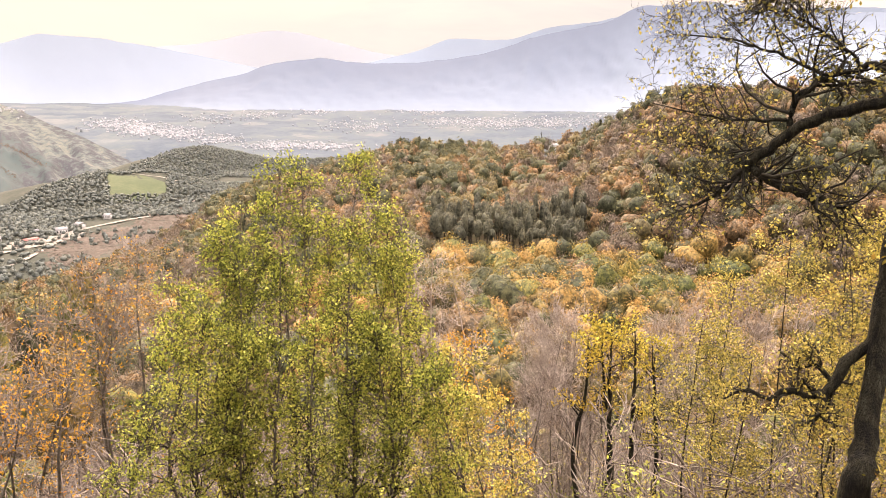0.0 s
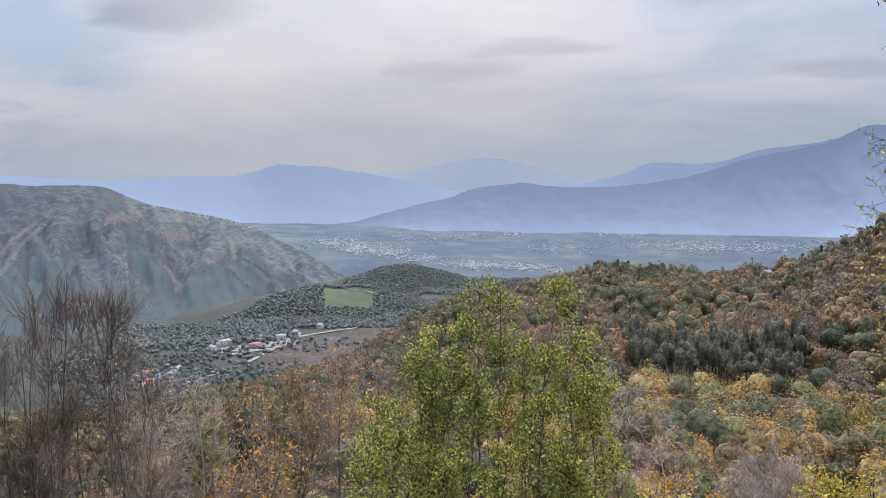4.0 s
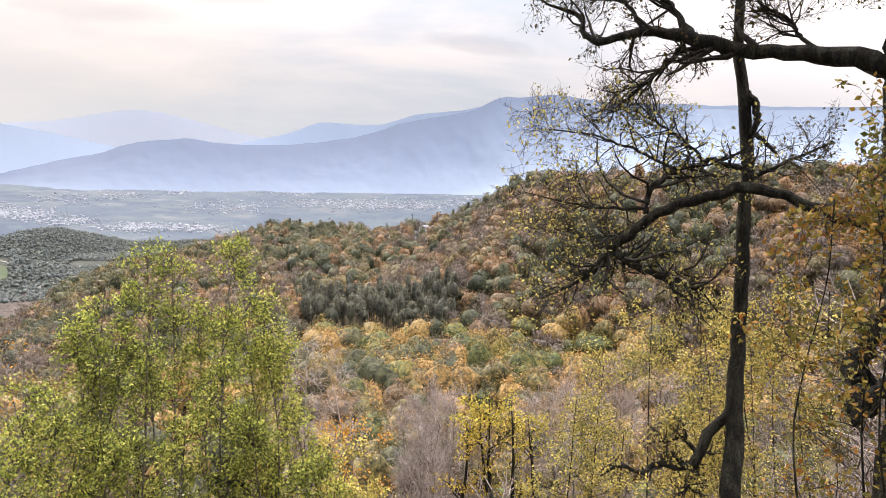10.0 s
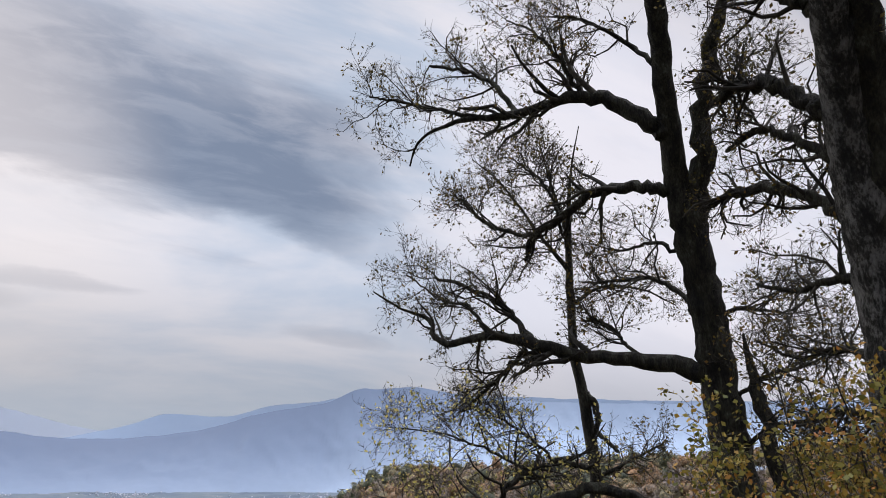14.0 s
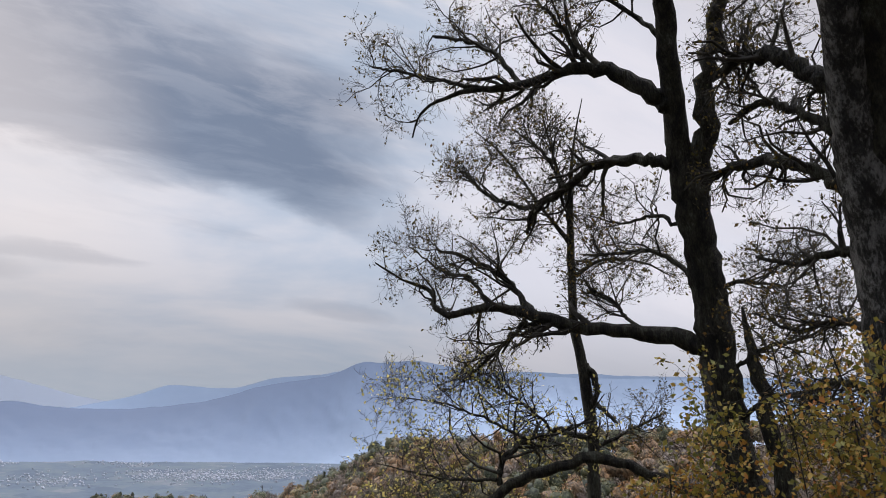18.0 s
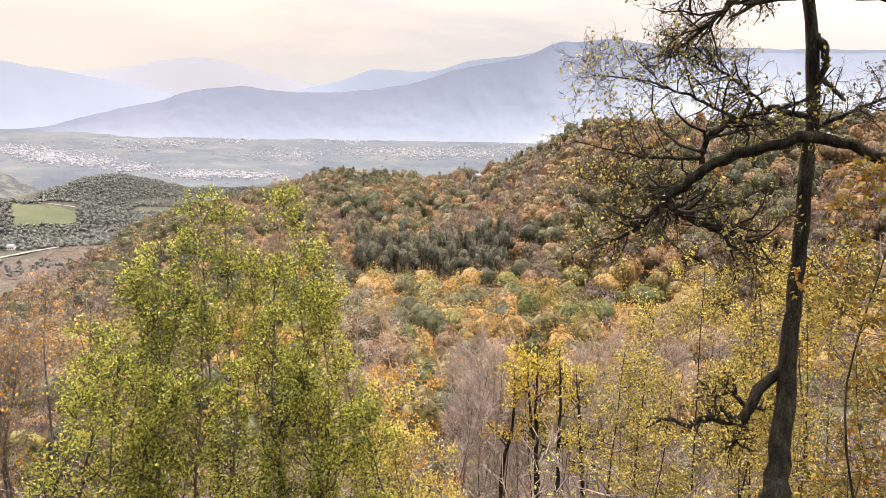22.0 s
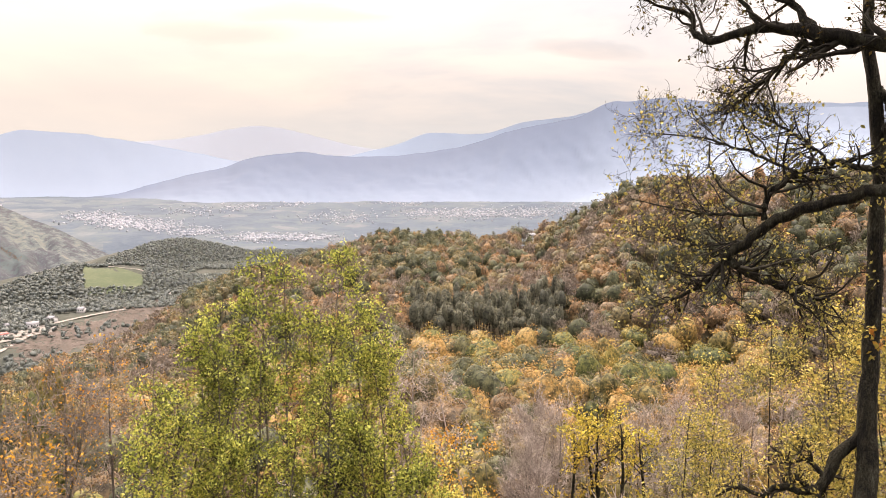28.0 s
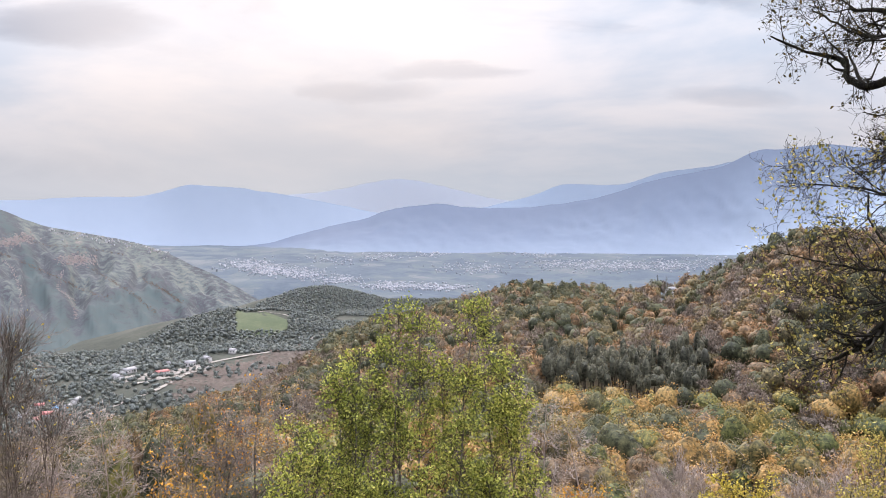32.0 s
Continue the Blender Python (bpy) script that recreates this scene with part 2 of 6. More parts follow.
L_OAKDARK = foliage("brown_oak_leaves", [(0.034, 0.031, 0.011), (0.068, 0.055, 0.015), (0.120, 0.085, 0.022), (0.130, 0.068, 0.019)], 0.6, 0.35, 0.9)
L_SAPLING = foliage("sapling_leaves", [(0.085, 0.088, 0.020), (0.190, 0.160, 0.034), (0.290, 0.190, 0.036), (0.300, 0.120, 0.028)], 1.2, 0.3, 0.9)
L_ORANGE = foliage("orange_leaves", [(0.253, 0.172, 0.034), (0.517, 0.299, 0.046), (0.632, 0.310, 0.040), (0.380, 0.115, 0.029)], 0.4)
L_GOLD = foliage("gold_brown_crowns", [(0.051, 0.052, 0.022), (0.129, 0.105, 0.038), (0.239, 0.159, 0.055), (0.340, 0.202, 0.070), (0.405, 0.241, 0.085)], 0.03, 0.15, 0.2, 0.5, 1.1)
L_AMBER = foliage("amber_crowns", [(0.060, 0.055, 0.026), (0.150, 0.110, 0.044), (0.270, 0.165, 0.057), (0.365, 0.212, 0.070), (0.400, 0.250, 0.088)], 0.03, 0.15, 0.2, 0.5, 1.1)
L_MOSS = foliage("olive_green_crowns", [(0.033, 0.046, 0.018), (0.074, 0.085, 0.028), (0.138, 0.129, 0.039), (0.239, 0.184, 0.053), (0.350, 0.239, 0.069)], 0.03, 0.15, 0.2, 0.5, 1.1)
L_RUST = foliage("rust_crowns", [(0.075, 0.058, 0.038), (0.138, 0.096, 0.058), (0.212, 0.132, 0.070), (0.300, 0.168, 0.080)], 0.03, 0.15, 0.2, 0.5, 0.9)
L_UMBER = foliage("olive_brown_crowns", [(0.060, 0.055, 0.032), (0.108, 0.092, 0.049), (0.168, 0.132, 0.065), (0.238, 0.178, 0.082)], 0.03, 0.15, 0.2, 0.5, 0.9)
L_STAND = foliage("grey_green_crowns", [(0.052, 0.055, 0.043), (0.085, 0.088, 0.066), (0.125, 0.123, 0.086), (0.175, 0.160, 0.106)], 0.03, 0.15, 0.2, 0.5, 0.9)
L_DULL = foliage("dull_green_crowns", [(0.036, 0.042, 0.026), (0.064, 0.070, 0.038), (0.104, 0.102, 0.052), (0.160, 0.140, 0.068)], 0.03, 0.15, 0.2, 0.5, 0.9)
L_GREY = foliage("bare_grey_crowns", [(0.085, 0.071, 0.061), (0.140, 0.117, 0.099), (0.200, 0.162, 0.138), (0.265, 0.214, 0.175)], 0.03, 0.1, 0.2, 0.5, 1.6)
# scrub colours lightened and greyed to paint in the distance haze
L_FAR = foliage("hazed_scrub", [(0.096, 0.112, 0.110), (0.108, 0.124, 0.118), (0.122, 0.135, 0.122), (0.140, 0.145, 0.128)], 0.01, 0.1, 0.25, 0.5)
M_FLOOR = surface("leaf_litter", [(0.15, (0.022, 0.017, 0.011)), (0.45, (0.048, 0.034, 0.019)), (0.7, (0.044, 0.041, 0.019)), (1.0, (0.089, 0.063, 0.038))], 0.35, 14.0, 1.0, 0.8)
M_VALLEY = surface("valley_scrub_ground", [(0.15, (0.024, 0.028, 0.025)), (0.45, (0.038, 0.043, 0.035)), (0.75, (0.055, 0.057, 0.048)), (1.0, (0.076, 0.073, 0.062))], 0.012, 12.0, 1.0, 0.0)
# bluish-grey stops carry the haze over the plain
M_PLAIN = surface("hazed_distant_plain", [(0.1, (0.046, 0.063, 0.087)), (0.4, (0.060, 0.079, 0.104)), (0.6, (0.067, 0.087, 0.102)), (0.8, (0.082, 0.096, 0.110)), (1.0, (0.104, 0.111, 0.124))], 0.005, 9.0, 1.0, 0.0, cells=0.012)
# ground covers from scrub to bare earth, all blued for haze
M_HILL = surface("hazed_left_mountainside", [(0.0, (0.046, 0.064, 0.068)), (0.2, (0.050, 0.064, 0.067)), (0.40, (0.038, 0.038, 0.049)), (0.58, (0.066, 0.079, 0.082)), (0.72, (0.091, 0.105, 0.096)), (0.88, (0.112, 0.102, 0.097)), (1.0, (0.205, 0.170, 0.156))], 0.045, 5.0, 1.0, 0.0, attribute="cover", sway=0.8)
# far ranges: blue haze is put into their base colours
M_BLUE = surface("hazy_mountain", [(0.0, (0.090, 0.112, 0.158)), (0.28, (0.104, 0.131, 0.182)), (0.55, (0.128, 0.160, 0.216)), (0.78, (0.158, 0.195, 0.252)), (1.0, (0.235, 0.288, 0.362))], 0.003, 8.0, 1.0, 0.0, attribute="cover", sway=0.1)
M_BLUER = surface("farther_hazed_mountain", [(0.1, (0.235, 0.292, 0.380)), (1.0, (0.253, 0.312, 0.400))], 0.002, 6.0, 1.0, 0.0)
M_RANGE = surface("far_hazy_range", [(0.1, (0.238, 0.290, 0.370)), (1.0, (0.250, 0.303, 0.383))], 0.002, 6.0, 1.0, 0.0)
M_FAINT = surface("faint_hazed_range", [(0.1, (0.450, 0.495, 0.568)), (1.0, (0.462, 0.506, 0.578))], 0.002, 6.0, 1.0, 0.0)
M_FIELD = surface("green_field", [(0.1, (0.045, 0.060, 0.035)), (0.5, (0.058, 0.074, 0.042)), (1.0, (0.085, 0.094, 0.056))], 0.02, 10.0, 1.0, 0.0)
M_PASTURE = surface("pale_pasture", [(0.1, (0.060, 0.074, 0.056)), (0.5, (0.076, 0.090, 0.066)), (1.0, (0.100, 0.108, 0.084))], 0.02, 9.0, 1.0, 0.0)
M_TRACK = surface("pale_dirt_road", [(0.1, (0.146, 0.135, 0.124)), (0.5, (0.214, 0.197, 0.180)), (1.0, (0.270, 0.254, 0.236))], 0.05, 6.0, 1.0, 0.0)
M_SCAR = surface("bare_rock", [(0.1, (0.120, 0.116, 0.122)), (0.5, (0.200, 0.193, 0.195)), (1.0, (0.310, 0.295, 0.296))], 0.02, 5.0, 1.0, 0.0)
M_BANK = surface("scrubby_brown_bank", [(0.1, (0.059, 0.050, 0.044)), (0.5, (0.090, 0.074, 0.064)), (1.0, (0.139, 0.112, 0.099))], 0.03, 6.0, 1.0, 0.0)
M_EARTH = surface("bare_earth", [(0.1, (0.132, 0.114, 0.115)), (0.5, (0.198, 0.168, 0.161)), (1.0, (0.264, 0.235, 0.230))], 0.02, 5.0, 1.0, 0.0)
M_WALL = surface("pale_house_walls", [(0.1, (0.270, 0.276, 0.288)), (0.5, (0.370, 0.370, 0.376)), (1.0, (0.450, 0.444, 0.438))], 0.4, 6.0, 0.9, 0.0, island=0.8)
# town walls blued and dulled in colour for distance haze
M_WALL2 = surface("hazed_house_walls", [(0.1, (0.100, 0.116, 0.138)), (0.5, (0.126, 0.142, 0.164)), (1.0, (0.180, 0.192, 0.212))], 0.02, 6.0, 0.9, 0.0, island=0.9)
M_ROOFRED = surface("red_metal_roof", [(0.1, (0.238, 0.081, 0.081)), (1.0, (0.350, 0.153, 0.144))], 0.3, 6.0, 0.6, 0.0)
M_ROOFBLUE = surface("blue_metal_roof", [(0.1, (0.10, 0.25, 0.42)), (1.0, (0.18, 0.36, 0.55))], 0.3, 6.0, 0.6, 0.0)
M_ROOFGREY = surface("grey_metal_roof", [(0.1, (0.15, 0.155, 0.17)), (1.0, (0.26, 0.26, 0.275))], 0.3, 6.0, 0.6, 0.0)
# roof colours likewise greyed by painted haze
M_ROOFFAR = surface("hazed_far_roofs", [(0.1, (0.15, 0.17, 0.20)), (0.5, (0.20, 0.215, 0.245)), (1.0, (0.27, 0.275, 0.30))], 0.02, 6.0, 0.8, 0.0, island=0.9)
M_DARKGLASS = surface("dark_window", [(0.1, (0.03, 0.035, 0.04)), (1.0, (0.06, 0.065, 0.07))], 1.0, 4.0, 0.25, 0.0)
M_STEEL = surface("weathered_steel", [(0.1, (0.28, 0.29, 0.30)), (1.0, (0.42, 0.43, 0.44))], 2.0, 6.0, 0.5, 0.0, metal=0.6)


# ---- mesh helpers ----
def at(az, el, d):
    a, e = np.radians(az), np.radians(el)
    return np.array((d * np.sin(a) * np.cos(e), d * np.cos(a) * np.cos(e), d * np.sin(e)))


def sheet(name, verts, faces, material, parent=None, smooth=False, slots=None):
    """One mesh object from arrays of corners and of three- or four-cornered faces."""
    verts, faces = np.asarray(verts, np.float32), np.asarray(faces, np.int32)
    me = bpy.data.meshes.new(name)
    k = faces.shape[1]
    me.vertices.add(len(verts))
    me.vertices.foreach_set("co", verts.ravel())
    me.loops.add(faces.size)
    me.loops.foreach_set("vertex_index", faces.ravel())
    me.polygons.add(len(faces))
    me.polygons.foreach_set("loop_start", np.arange(0, faces.size, k, dtype=np.int32))
    for m in (material if isinstance(material, (list, tuple)) else [material]):
        me.materials.append(m)
    if slots is not None:
        me.polygons.foreach_set("material_index", np.asarray(slots, np.int32))
    me.update(calc_edges=True)
    if smooth:
        me.polygons.foreach_set("use_smooth", np.ones(len(faces), bool))
    ob = new(name, me)
    ob.parent = parent
    return ob


def thing(name, place=(0, 0, 0), label="", category="", group="", kind=""):
    ob = new(name)
    ob.empty_display_size = 0.5
    ob.location = place
    return tagged(ob, label, category, group, kind)


def joined(pieces):
    vs, fs, n = [], [], 0
    for v, f in pieces:
        vs.append(v)
        fs.append(f + n)
        n += len(v)
    return np.concatenate(vs), np.concatenate(fs)


def box(x0, x1, y0, y1, z0, z1):
    v = np.array([(x, y, z) for z in (z0, z1) for y in (y0, y1) for x in (x0, x1)], float)
    f = np.array([(0, 2, 3, 1), (4, 5, 7, 6), (0, 1, 5, 4), (2, 6, 7, 3), (0, 4, 6, 2), (1, 3, 7, 5)])
    return v, f


def unit(v):
    return v / np.maximum(np.linalg.norm(v, axis=-1, keepdims=True), 1e-9)


def tubes(P, R, sides=3, knots=0.0, rng=None):
    """Round, tapering tubes along the paths P (n, k, 3) with radii R (n, k)."""
    n, k, _ = P.shape
    T = np.gradient(P, axis=1)
    T = unit(T)
    mean = np.abs(unit(P[:, -1] - P[:, 0]))
    ref = np.eye(3)[np.argmin(mean, 1)][:, None] + np.array([0.03, 0.05, 0.02])
    A = unit(np.cross(T, ref))
    B = np.cross(T, A)
    th = np.arange(sides) * 2 * np.pi / sides
    rr = R[..., None]
    if knots and rng is not None:
        rr = rr * (1 + knots * rng.standard_normal((n, k, sides)))
    else:
        rr = np.repeat(rr, sides, 2)
    V = P[:, :, None] + rr[..., None] * (np.cos(th)[:, None] * A[:, :, None] + np.sin(th)[:, None] * B[:, :, None])
    idx = np.arange(n * k * sides).reshape(n, k, sides)
    a, b = idx[:, :-1], idx[:, 1:]
    F = np.stack([a, np.roll(a, -1, 2), np.roll(b, -1, 2), b], -1).reshape(-1, 4)
    return V.reshape(-1, 3), F


def smooth_path(ctrl, k):
    """k points along a soft curve through rows of (x, y, z, radius)."""
    c = np.asarray(ctrl, float)
    c = np.vstack([2 * c[0] - c[1], c, 2 * c[-1] - c[-2]])
    u = np.linspace(0, len(c) - 3 - 1e-6, k)
    i = u.astype(int)
    s = (u - i)[:, None]
    p0, p1, p2, p3 = c[i], c[i + 1], c[i + 2], c[i + 3]
    q = 0.5 * (2 * p1 + (p2 - p0) * s + (2 * p0 - 5 * p1 + 4 * p2 - p3) * s ** 2 + (3 * p1 - p0 - 3 * p2 + p3) * s ** 3)
    return q[:, :3], np.maximum(q[:, 3], 0.004)


def grow(P, R, n, length, rng, span=(0.25, 1.0), angle=(30, 75), wander=0.35, lift=0.1, k=4, thin=0.55, least=0.003, shrink=0.5):
    """n branches from each path of P: bent, tapering, shorter towards the tip."""
    N, K, _ = P.shape
    par = np.repeat(np.arange(N), n)
    t = rng.uniform(*span, len(par))
    f = t * (K - 1) * 0.9999
    i = f.astype(int)
    s = (f - i)[:, None]
    base = P[par, i] * (1 - s) + P[par, i + 1] * s
    rad = R[par, i] * (1 - s[:, 0]) + R[par, i + 1] * s[:, 0]
    tan = unit(P[par, i + 1] - P[par, i])
    side = unit(np.cross(tan, rng.standard_normal(tan.shape)))
    a = np.radians(rng.uniform(*angle, len(par)))[:, None]
    way_ = np.cos(a) * tan + np.sin(a) * side
    L = length * rng.uniform(0.55, 1.2, len(par)) * (1 - shrink * t)
    pts = [base]
    for _ in range(k - 1):
        pts.append(pts[-1] + way_ * (L / (k - 1))[:, None])
        way_ = unit(way_ + wander * rng.standard_normal(way_.shape) + np.array([0, 0, lift]))
    r0 = np.maximum(rad * thin, least)
    taper = np.linspace(1, 0.35, k)
    return np.stack(pts, 1), np.maximum(r0[:, None] * taper, least * 0.6)


def leaves(P, n, size, rng, span=(0.2, 1.0), scatter=0.05, droop=0.3, wide=0.5):
    """n pointed leaves along each path: four corners, folded a little."""
    N, K, _ = P.shape
    par = np.repeat(np.arange(N), n) if isinstance(n, int) else rng.integers(0, N, int(N * n))
    f = rng.uniform(*span, len(par)) * (K - 1) * 0.9999
    i = f.astype(int)
    s = (f - i)[:, None]
    base = P[par, i] * (1 - s) + P[par, i + 1] * s + scatter * rng.standard_normal((len(par), 3))
    return blades(base, size, rng, droop, wide)


def blades(base, size, rng, droop=0.3, wide=0.5, face=None, loose=0.45):
    """Leaf-shaped pieces; where face is given they lie like shingles, roughly square to it."""
    m = len(base)
    way_ = rng.standard_normal((m, 3))
    way_[:, 2] -= droop
    if face is not None:
        n = unit(face + loose * rng.standard_normal((m, 3)))
        way_ = way_ - (way_ * n).sum(1, keepdims=True) * n
        way_ = unit(way_)
        side = np.cross(n, way_)
    else:
        way_ = unit(way_)
        side = unit(np.cross(way_, rng.standard_normal((m, 3))))
    up = np.cross(side, way_)
    L = (size * rng.uniform(0.6, 1.3, m))[:, None]
    V = np.stack([base, base + 0.5 * L * way_ + wide * 0.5 * L * side + 0.08 * L * up, base + L * way_,
                  base + 0.5 * L * way_ - wide * 0.5 * L * side + 0.08 * L * up], 1).reshape(-1, 3)
    return V, np.arange(m * 4).reshape(-1, 4)


def lattice(x, y, seed):
    xi, yi = np.floor(x).astype(np.int64), np.floor(y).astype(np.int64)
    fx, fy = x - xi, y - yi
    fx, fy = fx * fx * (3 - 2 * fx), fy * fy * (3 - 2 * fy)

    def lot(a, b):
        h = (a * 374761393 + b * 668265263 + seed * 144269) & 0x7FFFFFFF
        h = ((h ^ (h >> 13)) * 1274126177) & 0x7FFFFFFF
        return ((h ^ (h >> 16)) & 0xFFFF) / 65535.0
    top = lot(xi, yi) * (1 - fx) + lot(xi + 1, yi) * fx
    low = lot(xi, yi + 1) * (1 - fx) + lot(xi + 1, yi + 1) * fx
    return top * (1 - fy) + low * fy - 0.5


def rough(x, y, size, seed=1, octaves=4):
    return sum(lattice(x / size * 2 ** o, y / size * 2 ** o, seed + o) * 0.55 ** o for o in range(octaves))


# ---- the lie of the land: eye at the origin, y ahead, x to the right ----
def crest(x, y, line, fall, ease):
    """A ridge: highest along line (rows of azimuth, height, distance), falling to both sides."""
    pts = [(d * math.sin(radians(a)), d * math.cos(radians(a)), z) for a, z, d in line]
    best = np.full(np.shape(x), -1e4)
    for (x0, y0, z0), (x1, y1, z1) in zip(pts, pts[1:]):
        dx, dy = x1 - x0, y1 - y0
        s = np.clip(((x - x0) * dx + (y - y0) * dy) / (dx * dx + dy * dy), 0, 1)
        away = np.hypot(x - x0 - s * dx, y - y0 - s * dy)
        best = np.maximum(best, z0 + s * (z1 - z0) - fall * (np.sqrt(away ** 2 + ease ** 2) - ease))
    return best


WOOD_RIDGE = [(-27, -88, 350), (-22, -86, 380), (-18.6, -85, 400), (-14.9, -81, 430), (-9.4, -65, 480), (-5.8, -55, 490), (-1.4, -48.5, 500), (1.6, -43.5, 500),
              (4.5, -34, 480), (6.9, -30, 470), (10.1, -33.5, 460), (13.5, -34, 455), (17, -31, 450), (19.5, -25, 435), (21.5, -17, 420), (25, -2, 400), (30, 3.5, 380), (42, 5, 350), (60, 8, 300), (80, 12, 280)]
FIELD_HILL = [(-31, -192, 1120), (-27, -182, 1200), (-23.9, -172, 1300), (-22.8, -160, 1330), (-21.6, -152, 1370), (-20, -138, 1410), (-18.4, -128, 1440), (-17.2, -124, 1450), (-14.7, -126, 1450), (-13, -140, 1445), (-11.7, -149, 1440), (-6, -152, 1400)]
CONE_HILL = [(-15.1, -152, 1800), (-13.9, -139, 1850), (-12.6, -123, 1880), (-11.3, -111, 1900), (-10.2, -106, 1900), (-9.1, -112, 1890), (-7.3, -129, 1860), (-5.1, -138, 1850), (0.8, -137, 1850), (12, -137, 1850)]


def height(x, y):
    d = np.hypot(x, y)
    az = np.degrees(np.arctan2(x, y))
    knots = [0, 2.2, 5, 12, 30, 60, 100, 150, 210, 330, 700, 5000]
    hollow = np.interp(d, knots, [-1.65, -1.7, -4.2, -9.8, -21, -32.5, -42, -49.5, -57, -66, -185, -900])
    open_ = np.interp(d, knots, [-1.65, -1.7, -4.2, -9.8, -21, -32.5, -43, -52, -62, -84, -185, -900])
    w = np.clip((az + 14) / 14, 0, 1)
    near = hollow * w + open_ * (1 - w)
    side = np.clip((az - 38) / 25, 0, 1) * np.clip((150 - d) / 120, 0, 1)
    side = np.maximum(side, np.clip((np.abs(az) - 100) / 60, 0, 1)) * np.clip((d - 2) / 6, 0, 1)
    near = near * (1 - 0.62 * side)
    valley = np.interp(d, [0, 500, 2300, 3900, 6000], [-160, -158, -150, -2, 30])
    gorge = np.interp(d, [0, 1150, 1450, 2050, 2450, 2500], [0, 0, -85, -85, -8, 0])
    valley = valley + gorge * np.clip((-9 - az) / 5, 0, 1)
    top_d = np.interp(az, [r[0] for r in WOOD_RIDGE], [r[2] for r in WOOD_RIDGE])
    top_z = np.interp(az, [r[0] for r in WOOD_RIDGE], [r[1] for r in WOOD_RIDGE])
    up = np.clip((d - 205) / (top_d - 205), 0, 1)
    low = -59 - 6 * np.clip(-az / 14, 0, 1)
    wood = low + (top_z - low) * (0.75 * up + 0.25 * np.sin(up * np.pi / 2)) - 0.34 * np.maximum(0, d - top_d) - 0.3 * np.maximum(0, 215 - d) - 3 * np.maximum(0, np.abs(az - 20) - 60)
    hill = np.maximum(crest(x, y, FIELD_HILL, 0.28, 60), crest(x, y, CONE_HILL, 0.30, 50))
    z = np.maximum(np.maximum(near, valley), np.maximum(wood, hill))
    bumps = rough(x, y, 40, 3) * np.clip(d / 25, 0, 4) * 0.9 + rough(x, y, 260, 9) * np.clip((d - 250) / 60, 0, 8)
    return z + bumps + rough(x, y, 2.5, 5, 3) * np.clip((d - 2) / 10, 0, 0.35)


AZ = np.radians(np.concatenate([np.arange(-180, -70, 5.0), np.arange(-70, 85, 0.3), np.arange(85, 180, 5.0)]))
RINGS = np.concatenate([[0.0004], np.geomspace(0.8, 4900, 250)])
ga, gr = np.meshgrid(AZ, RINGS)
gx, gy = gr * np.sin(ga), gr * np.cos(ga)
gz = height(gx, gy)
gi = np.arange(gx.size).reshape(gx.shape)
quads = np.stack([gi[:-1], np.roll(gi[:-1], -1, 1), np.roll(gi[1:], -1, 1), gi[1:]], -1).reshape(-1, 4)
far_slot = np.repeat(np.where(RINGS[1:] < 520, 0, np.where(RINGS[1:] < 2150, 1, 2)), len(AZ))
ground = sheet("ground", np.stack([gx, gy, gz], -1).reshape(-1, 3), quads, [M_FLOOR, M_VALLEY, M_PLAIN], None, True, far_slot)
tagged(ground, "leaf-littered hillside falling into a scrubby valley and plain", "ground", kind="structure")


